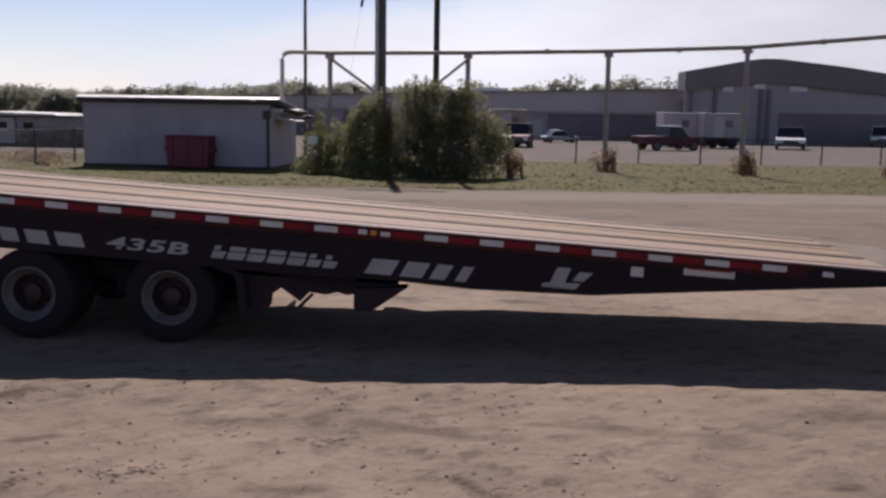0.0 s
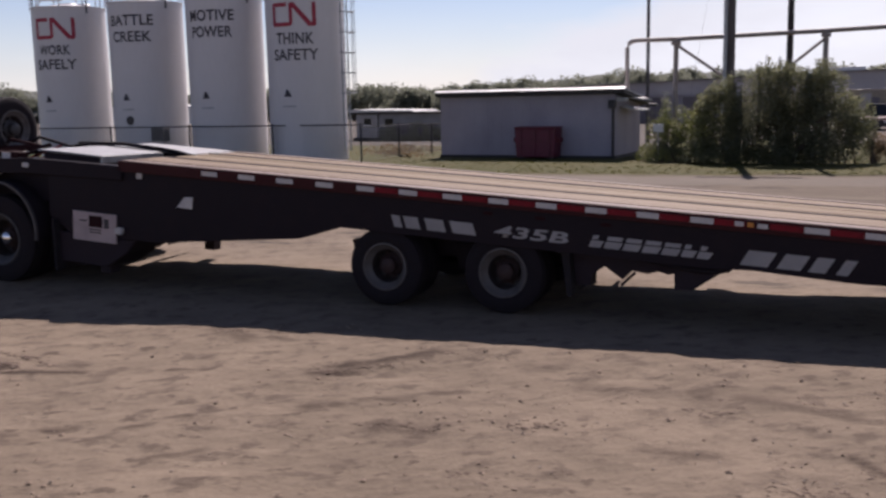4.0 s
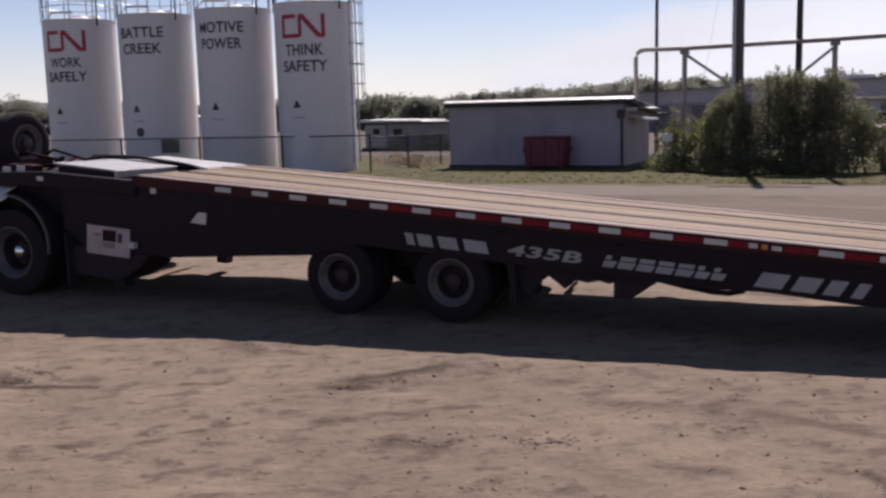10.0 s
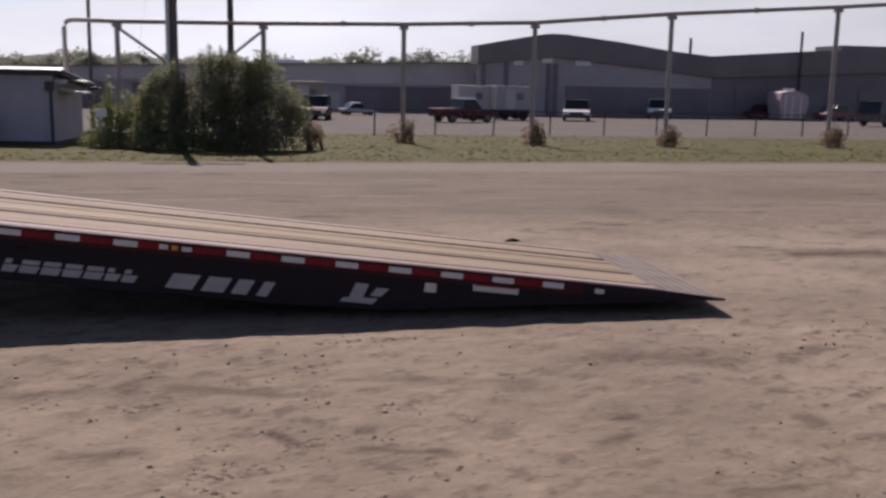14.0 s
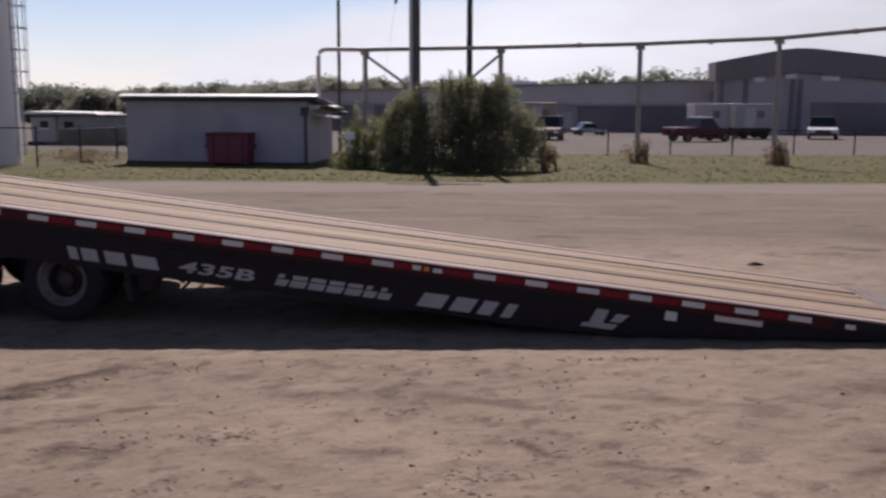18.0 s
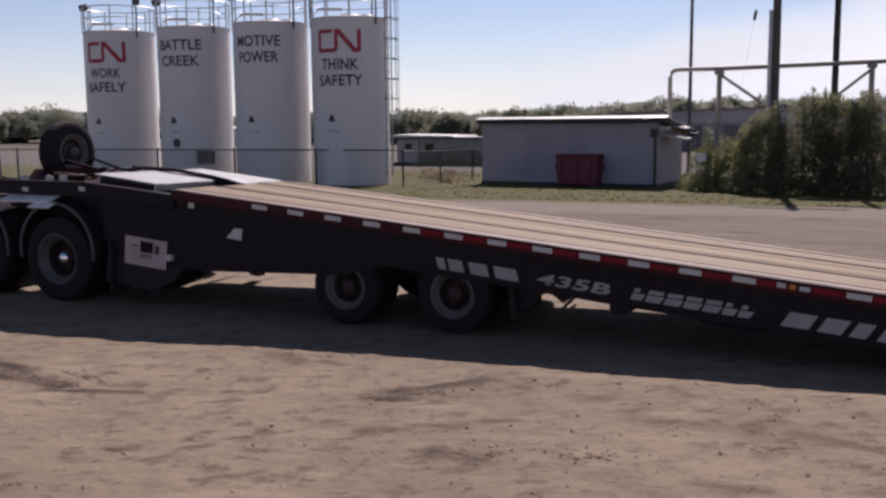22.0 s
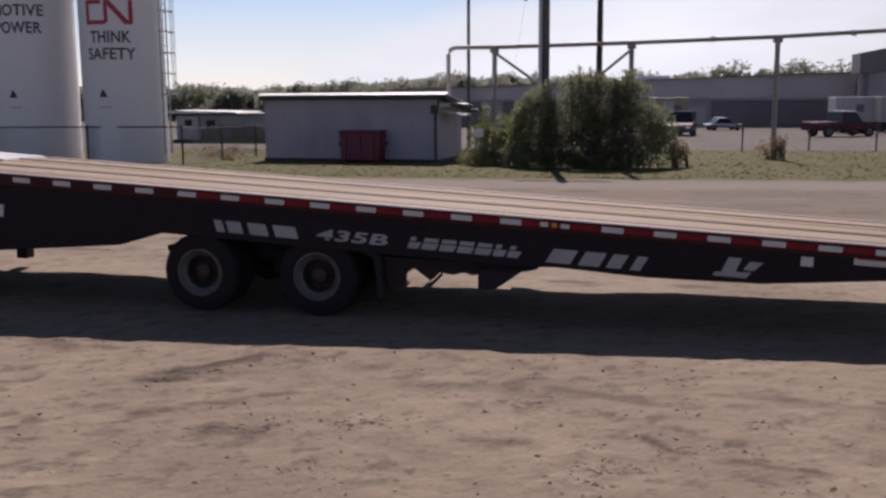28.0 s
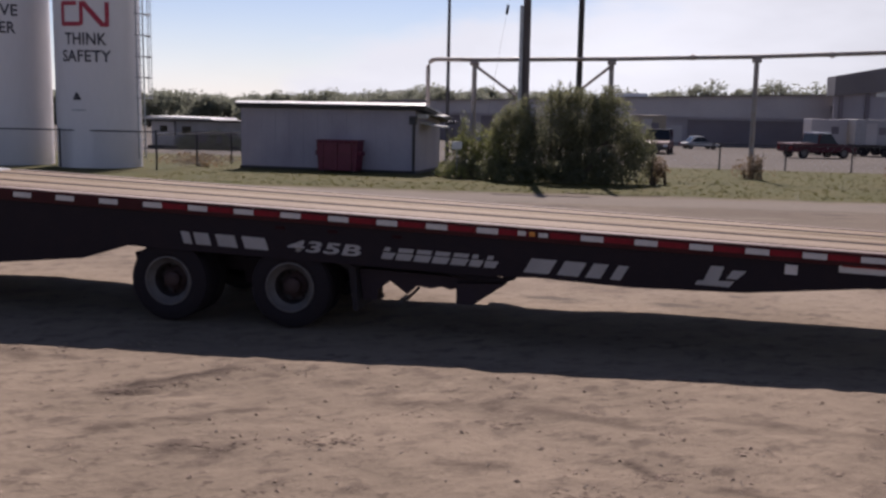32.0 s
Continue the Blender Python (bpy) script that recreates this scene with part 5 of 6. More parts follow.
def build_fence(name, label, a, b, spacing, height, wire, z_rail=True):
    a, b = Vector(a), Vector(b)
    d = (b - a)
    n = max(1, round(d.length / spacing))
    t = thing(name, label, "fence", pose(a.x, a.y, ground_z(0, a.y), 0, 0, math.degrees(math.atan2(d.y, d.x))), "chain-link fences")
    length = d.length
    drop = ground_z(0, b.y) - ground_z(0, a.y)
    post = None
    for k in range(n + 1):
        m = pose(length * k / n, 0, drop * k / n)
        if post is None:
            post = part("post", tube([(0, 0, -0.05), (0, 0, height + 0.06)], 0.035, 8), M_DARKMETAL, t)
            post.matrix_local = m
        else:
            same_part("post", post.data, m, t)
    part("top_rail", tube([(0, 0, height), (length, 0, height + drop)], 0.024, 6), M_DARKMETAL, t)
    vs, fs = [], []
    r = 0.0035 if height > 1.1 else 0.002
    step = wire * 1.414
    for sgn in (1, -1):
        x = -height if sgn > 0 else 0.0
        while x < length + (height if sgn < 0 else 0):
            p, q = (x, 0.04), (x + sgn * height, height)
            if sgn < 0:
                p, q = (x, 0.04), (x - height, height)
            x += step
            if min(p[0], q[0]) < 0 or max(p[0], q[0]) > length:
                continue
            i = len(vs)
            zo0, zo1 = drop * p[0] / length, drop * q[0] / length
            for (px, pz, zo) in ((p[0], p[1], zo0), (q[0], q[1], zo1)):
                vs += [(px - r, 0, pz + zo), (px + r, 0, pz + zo), (px, r * 2, pz + zo)]
            fs += [(i, i + 1, i + 4, i + 3), (i + 1, i + 2, i + 5, i + 4), (i + 2, i, i + 3, i + 5)]
    raw("wire_mesh", vs, fs, M_GALV, t)
    return t


build_fence("chain_link_fence", "grey chain-link fence with dark posts before the silos", (-34, 27.6), (-14.6, 29.2), 3.05, 1.22, 0.11)
build_fence("chain_link_fence", "low chain-link fence running beside the shed", (-14.6, 29.2), (-13.9, 46.0), 3.05, 1.15, 0.15)
build_fence("chain_link_fence", "low chain-link fence with thin posts along the grass verge", (1.5, 41.3), (31.0, 45.6), 2.72, 1.05, 0.22)

# ---- shed and dumpster ----


def build_shed():
    a, b = Vector((-12.9, 32.15)), Vector((-6.58, 31.6))
    d = b - a
    length, depth = d.length, 3.0
    t = thing("shed", "low pale grey painted shed with white-edged flat roof on the grass", "shed", pose(a.x, a.y, ground_z(0, 31.4) - 0.02, 0, 0, math.degrees(math.atan2(d.y, d.x))))
    hf, hb = 2.16, 1.80
    wall = box(0, length, 0, 0.12, 0, hf)
    part("front_wall", wall, M_SHEDWALL, t)
    part("back_wall", box(0, length, depth - 0.12, depth, 0, hb), M_SHEDWALL, t)
    for x in (0, length - 0.12):
        bm = bmesh.new()
        v = [bm.verts.new(p) for p in ((x, 0.12, 0), (x, depth - 0.12, 0), (x, depth - 0.12, hb), (x, 0.12, hf - 0.02), (x + 0.12, 0.12, 0), (x + 0.12, depth - 0.12, 0), (x + 0.12, depth - 0.12, hb), (x + 0.12, 0.12, hf - 0.02))]
        for q in ((0, 1, 2, 3), (7, 6, 5, 4), (0, 3, 7, 4), (1, 5, 6, 2), (3, 2, 6, 7), (0, 4, 5, 1)):
            bm.faces.new([v[i] for i in q])
        part("end_wall", bm, M_SHEDWALL, t)
    def slab(z, th, ov):
        bm = bmesh.new()
        y0, y1 = -0.22 - ov, depth + 0.25
        k = (hb - hf) / depth
        pts = [(-0.06 - ov, y0), (length + 0.35 + ov, y0), (length + 0.35 + ov, y1), (-0.06 - ov, y1)]
        lo = [bm.verts.new((x, y, z + hf + k * y)) for x, y in pts]
        hi = [bm.verts.new((x, y, z + hf + k * y + th)) for x, y in pts]
        bm.faces.new(lo), bm.faces.new(hi)
        for i in range(4):
            bm.faces.new((lo[i], lo[(i + 1) % 4], hi[(i + 1) % 4], hi[i]))
        return bm
    part("roof_board", slab(-0.06, 0.135, 0.02), M_FASCIA, t)
    part("roof_sheet", slab(0.078, 0.022, 0.03), M_TRIMWHITE, t, "white metal roof edge")
    x0, x1 = -0.09, length + 0.38
    edge = [(-0.30, hf + 0.106), (-0.29, hf + 0.100), (-0.06, hf + 0.165), (-0.07, hf + 0.175)]
    raw("roof_flashing", [(x, y, z) for x in (x0, x1) for y, z in edge], [(0, 1, 2, 3), (7, 6, 5, 4), (0, 4, 5, 1), (1, 5, 6, 2), (2, 6, 7, 3), (3, 7, 4, 0)], M_TRIMWHITE, t, "white sloping metal roof flashing")
    for k in range(11):
        x = 0.52 * k + 0.25
        part("wall_batten", box(x, x + 0.012, -0.006, -0.0005, 0.02, hf - 0.03), M_SHEDWALL, t)
    for x in (-0.002, length - 0.058):
        part("corner_trim", box(x, x + 0.06, -0.012, -0.001, 0, hf - 0.02), M_SHEDWALL, t)
    part("wall_lamp", box(length - 0.16, length + 0.06, -0.26, -0.02, hf - 0.52, hf - 0.24, 0.03), M_DARKMETAL, t)
    part("conduit", tube([(length - 0.05, -0.05, 0.05), (length - 0.05, -0.05, hf - 0.4)], 0.045, 8), M_DARKMETAL, t)
    part("side_awning", prism([(length + 0.02, hf - 0.50), (length + 0.75, hf - 0.62), (length + 0.75, hf - 0.56), (length + 0.02, hf - 0.43)], 0.5, 1.5), M_SHEDROOF, t)
    part("side_awning", prism([(length + 0.02, hf - 0.20), (length + 0.62, hf - 0.27), (length + 0.62, hf - 0.22), (length + 0.02, hf - 0.14)], 1.0, 1.9), M_SHEDROOF, t)
    part("awning_bracket", box(length + 0.62, length + 0.95, 1.5, 1.9, hf - 0.50, hf - 0.40, 0.02), M_DARKMETAL, t)
    part("side_lamp", box(length + 0.02, length + 0.34, 0.1, 0.35, hf - 0.30, hf - 0.18, 0.02), M_SHEDROOF, t)
    part("footing", box(-0.04, length + 0.04, -0.05, depth + 0.04, -0.06, 0.10), M_FASCIA, t)
    return t, a, d


SHED, _sa, _sd = build_shed()


def build_dumpster():
    t = thing("dumpster", "dark red steel dumpster standing against the shed", "dumpster", pose(-10.0, 31.15, ground_z(0, 31), 0, 0, math.degrees(math.atan2(_sd.y, _sd.x))))
    part("bin", prism([(0.20, 0.06), (1.54, 0.06), (1.60, 1.0), (0.14, 1.0)], 0.0, 0.62, 0.02), M_DUMPSTER, t)
    part("lid", prism([(0.12, 1.005), (1.62, 1.005), (1.60, 1.06), (0.15, 1.06)], -0.03, 0.66, 0.01), M_DUMPSTER, t)
    for x in (0.35, 0.85, 1.35):
        part("rib", box(x, x + 0.05, -0.03, -0.001, 0.1, 0.96), M_DUMPSTER, t)
    for x in (0.06, 1.56):
        part("lift_pocket", box(x, x + 0.12, 0.12, 0.5, 0.55, 0.70, 0.01), M_DUMPSTER, t)
    for x in (0.28, 1.34):
        part("skid", box(x, x + 0.12, 0.05, 0.57, 0.0, 0.06), M_DARKMETAL, t)


build_dumpster()

# ---- pipe run on posts, poles ----


def build_pipe_run():
    t = thing("pipe_run", "raised brown pipe on steel posts along the grass verge", "pipe rack", pose(0, 0, 0))
    posts = [(-5.02, 34.0, 3.78), (-0.31, 34.5, 3.88), (4.55, 34.9, 4.02), (9.12, 34.2, 4.17), (14.1, 34.0, 4.61), (20.9, 34.6, 5.11), (27.5, 35.2, 5.66)]
    line = [(-6.67, 34.0, 1.0), (-6.67, 34.0, 3.55), (-6.62, 34.0, 3.68), (-6.52, 34.0, 3.76), (-6.35, 34.0, 3.79)] + posts + [(40, 36.5, 6.5)]
    part("pipe", tube(line, 0.075, 12), M_PIPE, t, smooth=True)
    part("down_pipe_foot", tube([(-6.67, 34.0, ground_z(0, 34)), (-6.67, 34.0, 1.0)], 0.075, 12), M_PIPE, t)
    for x, y, z in posts:
        part("post", tube([(x, y, ground_z(0, y)), (x, y, z - 0.06)], 0.085, 12), M_PIPE, t, smooth=True)
        part("saddle", box(x - 0.15, x + 0.15, y - 0.11, y + 0.11, z - 0.20, z - 0.075, 0.02), M_PIPE, t)
    part("brace", tube([(-4.95, 34.0, 3.55), (-3.55, 34.15, 2.55)], 0.05, 8), M_PIPE, t)
    part("brace", tube([(-0.38, 34.5, 3.60), (-1.42, 34.4, 2.75)], 0.05, 8), M_PIPE, t)
    for k, (x, z) in enumerate(((2.4, 3.96), (6.9, 4.08), (11.6, 4.39), (17.4, 4.85))):
        part("pipe_collar", tube([(x - 0.07, 34.55 if x < 8 else 34.15, z), (x + 0.07, 34.55 if x < 8 else 34.15, z)], 0.1, 12), M_PIPE, t)
    rebase(t, -5.02, 34.0)


build_pipe_run()


def build_pole(name, label, x, y, r0, r1, h, m, arm=False):
    t = thing(name, label, name.replace("_", " "), pose(x, y, ground_z(0, y)), "utility poles" if name == "utility_pole" else "")
    part("shaft", tube([(0, 0, -0.1), (0, 0, h * 0.5), (0, 0, h)], r0, 14, r1), m, t, smooth=True)
    if arm:
        part("crossarm", box(-1.2, 1.2, -0.06, 0.06, h - 0.6, h - 0.48, 0.01), m, t)
        for k in (-1.1, -0.5, 0.5, 1.1):
            part("insulator", lathe([(0.05, 0), (0.06, 0.05), (0.03, 0.12), (0, 0.13)], 10), M_GALV, t).matrix_local = pose(k, 0, h - 0.48)
    return t


POLE = build_pole("utility_pole", "dark wooden utility pole with pale conduit behind the bush", -3.25, 34.15, 0.15, 0.12, 11.5, M_POLE_GREY, True)
build_pole("utility_pole", "dark slim creosoted utility pole behind the bush", -1.42, 34.75, 0.115, 0.09, 11.0, M_POLE_DARK, True)
part("conduit", tube([(-0.17, -0.12, 0.0), (-0.17, -0.12, 5.75)], 0.07, 10), M_GALV, POLE, "pale grey cable conduit")
part("guy_wire", tube([(-0.1, 0, 9.2), (-1.62, 0.0, -0.02)], 0.003, 5), M_DARKMETAL, POLE)
part("guy_insulator", tube([(-0.665, 0, 5.78), (-0.69, 0, 5.62), (-0.715, 0, 5.46)], 0.05, 10), M_DARKMETAL, POLE)
build_pole("mast", "thin grey metal mast beyond the shed", -7.9, 45.0, 0.085, 0.06, 13.0, M_STACK)

# ---- bush and weeds ----


def build_bush(name, label, blobs, count, size, m, stems, seed, category="bush"):
    rnd = random.Random(seed)
    t = thing(name, label, category, pose(0, 0, 0), {"weed_clump": "weeds at the pipe posts", "bush": "bushes on the verge"}.get(name, ""))
    pts = []
    weights = [b[3] * b[4] * b[5] for b in blobs]
    for _ in range(count):
        bx, by, bz, rx, ry, rz = rnd.choices(blobs, weights)[0]
        v = Vector((rnd.gauss(0, 1), rnd.gauss(0, 1), rnd.gauss(0, 1))).normalized() * (rnd.random() ** 0.45) * rnd.choice((1, 1, 1, 1.12))
        p = (bx + v.x * rx, by + v.y * ry, bz + v.z * rz)
        if p[2] < ground_z(0, p[1]) + 0.02:
            continue
        if noise.noise((p[0] * 1.7, p[1] * 1.7, p[2] * 1.7 + seed)) < -0.22:
            continue
        pts.append(p)
    vs, fs = leaves(pts, size, seed, 0.6)
    raw("foliage", vs, fs, m, t)
    for k in range(stems):
        bm = bmesh.new()
        bx, by, bz, rx, ry, rz = rnd.choice(blobs)
        g = Vector((bx + rnd.uniform(-0.3, 0.3), by + rnd.uniform(-0.2, 0.2), ground_z(0, by) - 0.03))
        e = Vector((bx + rnd.uniform(-rx, rx) * 0.7, by + rnd.uniform(-ry, ry) * 0.5, bz + rz * rnd.uniform(0.3, 0.95)))
        mid = (g + e) / 2 + Vector((rnd.uniform(-0.15, 0.15), rnd.uniform(-0.1, 0.1), 0.1))
        add_tube(bm, [g, mid, e], 0.03, 5, 0.006)
        part("stem", bm, M_BARK, t)
    return rebase(t, blobs[0][0], blobs[0][1])


build_bush("bush", "big dense dark green bush in front of the poles",
           [(-1.9, 29.3, 1.0, 1.0, 0.9, 1.25), (-0.55, 29.4, 0.9, 1.0, 0.9, 1.25), (-1.35, 29.4, 1.7, 0.75, 0.7, 0.85), (-0.5, 29.5, 1.65, 0.7, 0.6, 0.75), (-2.45, 29.4, 1.35, 0.45, 0.5, 0.8), (0.35, 29.4, 0.75, 0.55, 0.6, 0.75), (-1.2, 28.9, 0.35, 1.9, 0.7, 0.6)], 40000, 0.043, M_LEAF_DARK, 26, 21)
# Mid-green shrub at left; elsewhere the dark bush's light fringe, put into paler leaves.
build_bush("bush", "mid-green shrub and painted light fringe of the dark bush",
           [(0.75, 29.6, 0.85, 0.42, 0.5, 0.95), (-2.75, 29.35, 1.25, 0.32, 0.5, 0.95), (-1.5, 29.3, 2.35, 0.95, 0.5, 0.42), (-0.35, 29.4, 2.2, 0.75, 0.5, 0.4), (0.3, 29.5, 1.5, 0.4, 0.4, 0.5), (-3.25, 29.5, 1.1, 0.55, 0.5, 1.0), (-3.05, 29.5, 1.85, 0.48, 0.4, 0.55), (-3.6, 29.6, 1.45, 0.3, 0.4, 0.5), (-3.3, 29.2, 0.25, 0.9, 0.45, 0.5), (-4.5, 29.9, 0.2, 0.9, 0.4, 0.45), (-2.2, 28.9, 0.15, 1.6, 0.4, 0.4)], 26000, 0.042, M_LEAF_MID, 12, 27)
build_bush("sapling", "thin wispy sapling shoots rising out of the bush", [(-2.0, 29.4, 2.68, 0.13, 0.12, 0.16), (-1.72, 29.4, 2.9, 0.12, 0.12, 0.14), (-1.42, 29.4, 2.82, 0.1, 0.1, 0.16), (-1.2, 29.4, 2.6, 0.2, 0.2, 0.3), (-0.3, 29.5, 2.5, 0.35, 0.3, 0.4), (-2.75, 29.4, 2.2, 0.2, 0.2, 0.45)], 760, 0.05, M_LEAF_MID, 26, 22)
build_bush("bush", "lighter yellow-green bush between shed and dark bush",
           [(-3.5, 29.6, 0.8, 0.5, 0.5, 0.9), (-4.2, 30.1, 0.6, 0.35, 0.4, 0.65), (-4.75, 30.4, 0.85, 0.28, 0.4, 0.8)], 5000, 0.045, M_LEAF_LIGHT, 14, 23)
build_bush("bush", "tall ragged yellow-green bush at the end of the shed",
           [(-5.0, 30.6, 0.75, 0.42, 0.4, 0.85), (-4.85, 30.7, 1.45, 0.20, 0.3, 0.6), (-4.3, 30.4, 0.8, 0.4, 0.45, 0.85), (-3.7, 30.2, 1.0, 0.45, 0.45, 0.9)], 3400, 0.045, M_LEAF_LIGHT, 14, 28)
build_bush("weeds", "low yellow-green weeds at the shed corner", [(-5.3, 30.6, 0.08, 0.5, 0.35, 0.35), (-4.6, 29.6, 0.05, 0.7, 0.3, 0.3)], 1500, 0.05, M_LEAF_LIGHT, 6, 24, "weeds")
build_bush("shrub", "small dry shrub beside the bush", [(1.25, 29.8, 0.35, 0.35, 0.35, 0.45)], 900, 0.05, M_WEED, 6, 25)
for k, (x, y, r) in enumerate(((4.6, 34.3, 0.62), (9.15, 33.7, 0.40), (14.1, 33.4, 0.42), (20.9, 34.0, 0.45), (27.4, 34.6, 0.45))):
    build_bush("weed_clump", "dry brown weeds round the foot of a pipe post", [(x, y + 0.3, 0.18, r * 1.25, 0.45, 0.42), (x + 0.1, y + 0.2, 0.35, r * 0.6, 0.3, 0.5)], 1000, 0.05, M_WEED, 7, 30 + k, "weeds")


def build_grass():
    rnd = random.Random(7)
    vs, fs = [], []
    for _ in range(7000):
        y = 24.6 + 17.5 * rnd.random() ** 1.5
        x = rnd.uniform(-14, 4 + (y - 24) * 0.9 + 14)
        if y < 24.9 + 0.075 * x + 0.5 * noise.noise((x * 0.8, 0, 5)):
            continue
        z, i = ground_z(x, y), len(vs)
        h, a = rnd.uniform(0.006, 0.02) * (1.6 if noise.noise((x * 0.5, y * 0.5, 8)) > 0.2 else 1.0), rnd.uniform(0, 3.14)
        c, s, w = math.cos(a), math.sin(a), rnd.uniform(0.03, 0.09)
        lean = rnd.uniform(-0.05, 0.05)
        vs += [(x - w * c, y - w * s, z - 0.01), (x + w * c, y + w * s, z - 0.01), (x + lean + w * 0.4 * c, y + w * 0.4 * s, z + h), (x + lean - w * 0.6 * c, y - w * 0.6 * s, z + h * 0.8)]
        fs += [(i, i + 1, i + 2), (i, i + 2, i + 3)]
    tagged(raw("grass", vs, fs, M_GRASS), "short patchy yellow-green grass on the verge", "grass", kind="stuff")


build_grass()

def build_spot_panel():
    """White panel for an unidentified pale spot in leaves beside the shed; post added."""
    t = thing("spot_panel", "small white panel for a pale spot among leaves, on an added post", "sign", pose(-4.90, 29.85, ground_z(0, 29.85)))
    part("post", tube([(0, 0.03, -0.05), (0, 0.03, 1.12)], 0.02, 8), M_GALV, t)
    part("board", box(-0.15, 0.16, -0.01, 0.008, 0.90, 1.14, 0.004), M_WHITEWALL, t)


build_spot_panel()


def build_scrap():
    t = thing("rubber_scrap", "small torn dark scrap of rubber lying on the dirt", "scrap", pose(3.2, 12.22, 0.0, 0, 0, 12))
    part("strip", prism([(-0.12, 0.0), (0.12, 0.0), (0.08, 0.02), (0.0, 0.045), (-0.08, 0.025)], -0.03, 0.035, 0.005), M_TYRE, t)


build_scrap()

# ---- far buildings ----


def build_warehouse():
    """Long dark gabled hall with a deep roof edge over paler walls."""
    t = thing("warehouse", "wide dark grey industrial hall with low gabled roof", "warehouse", pose(0, 0, 0))
    g = ground_z(0, 88) - 0.25
    top = [(17.8, 5.48), (21.0, 6.08), (23.6, 6.55), (24.6, 6.66), (26.0, 6.64), (31.4, 6.06), (36.0, 5.42), (40.2, 5.02), (48.4, 5.62), (57.8, 6.2), (75, 7.2)]
    low = [(75, 4.6), (54.9, 3.72), (40.5, 3.05), (35.85, 3.6), (25.25, 4.58), (17.8, 3.8)]
    part("roof_edge", prism(top + low, 87.6, 91), M_DARKROOF, t)
    part("back_wall", box(18.2, 74, 90.6, 90.9, g, 3.0), M_DARKWALL, t)
    part("wall", prism([(17.9, g), (17.9, 3.85), (25.25, 4.6), (35.85, 3.62), (40.5, 3.08), (40.5, g)], 88.0, 88.4), M_WALLBLUE, t)
    part("wall", prism([(40.52, g), (40.52, 3.08), (54.9, 3.75), (75, 4.63), (75, g)], 88.02, 88.4), M_DARKWALL, t)
    part("wall_base", box(26.2, 40.4, 87.9, 87.99, g, 2.0), M_DARKWALL, t)
    for x in (18.3, 20.4, 24.4, 25.1):
        part("column", box(x, x + 0.3, 87.75, 87.98, g, 4.0), M_DARKWALL, t)
    for x, z, w in ((21.2, 4.02, 0.9), (23.9, 4.32, 0.95), (27.0, 4.12, 1.5)):
        part("clerestory_window", box(x, x + w, 87.85, 87.98, z - 0.25, z + 0.2), M_WHITEWALL, t)
    for k in range(9):
        x = 43 + 3.2 * k
        part("bay_door", box(x, x + 2.2, 87.9, 88.0, g, 2.2), M_DARKROOF if k % 3 else M_DARKWALL, t)
    part("chimney", tube([(39.05, 90, 4.5), (39.05, 90, 6.75)], 0.13, 10), M_DARKMETAL, t)
    part("roof_unit", box(56, 64, 92, 97, 5.8, 6.6, 0.05), M_DARKROOF, t)
    return rebase(t, 30.0, 88.0)


build_warehouse()


def build_long_shed():
    t = thing("long_depot", "long low blue-grey depot building with a shallow grey roof", "depot", pose(0, 0, 0))
    g = ground_z(0, 92) - 0.2
    part("upper_wall", prism([(-24, 1.78), (20.6, 1.78), (20.6, 4.04), (-24, 2.7)], 92.2, 106), M_ROOFGREY, t)
    part("roof", prism([(-24.1, 2.71), (20.7, 4.05), (20.7, 4.13), (-24.1, 2.79)], 91.9, 106.3), M_DARKROOF, t)
    part("wall", box(-23.6, 20.4, 92.4, 92.8, g, 1.77), M_WALLBLUE, t)
    part("back_wall", box(-23.6, 17.4, 105.4, 105.8, g, 3.1), M_WALLBLUE, t)
    for x0, x1 in ((-22, -15), (-13, -5), (6.2, 16.6)):
        part("dark_bay", box(x0, x1, 92.25, 92.38, g, 1.55), M_DARKWALL, t)
    for k in range(7):
        x = -3.5 + 1.35 * k
        part("roller_door", box(x, x + 1.1, 92.3, 92.39, g, 1.0), M_ROOFGREY, t)
    part("eave_gutter", box(-24, 17.6, 91.86, 91.98, 1.62, 1.74), M_WALLBLUE, t)
    part("roof_vent", box(-1.4, 2.6, 98, 101, 3.5, 4.0, 0.05), M_WHITEWALL, t)
    rebase(t, -2.0, 92.4)


build_long_shed()


def build_house(x, y, w, d, h, label, wall, roof_m, rz=0):
    t = thing("house", label, "house", pose(x, y, ground_z(0, y), 0, 0, rz), "small far buildings")
    part("wall", box(0, w, 0, d, -0.2, h), wall, t)
    bm = add_prism(bmesh.new(), [(-0.3, h), (w + 0.3, h), (w + 0.3, h + 0.08), (-0.3, h + 0.08)], -0.35, d + 0.3)
    for v in bm.verts:
        if v.co.y > d / 2:
            v.co.z += 0.35
    part("roof", bm, roof_m, t)
    for k in range(int(w // 1.6)):
        win = part("window", box(0.35 + 1.6 * k, 0.85 + 1.6 * k, -0.03, -0.002, h * 0.45, h * 0.85), M_GLASS, t)
        part("window_frame", box(0.30 + 1.6 * k, 0.90 + 1.6 * k, -0.02, -0.001, h * 0.40, h * 0.45), M_WHITEWALL, win)
    return t


build_house(-120, 128, 26, 12, 2.6, "far pale low building among trees", M_WHITEWALL, M_SHEDROOF)


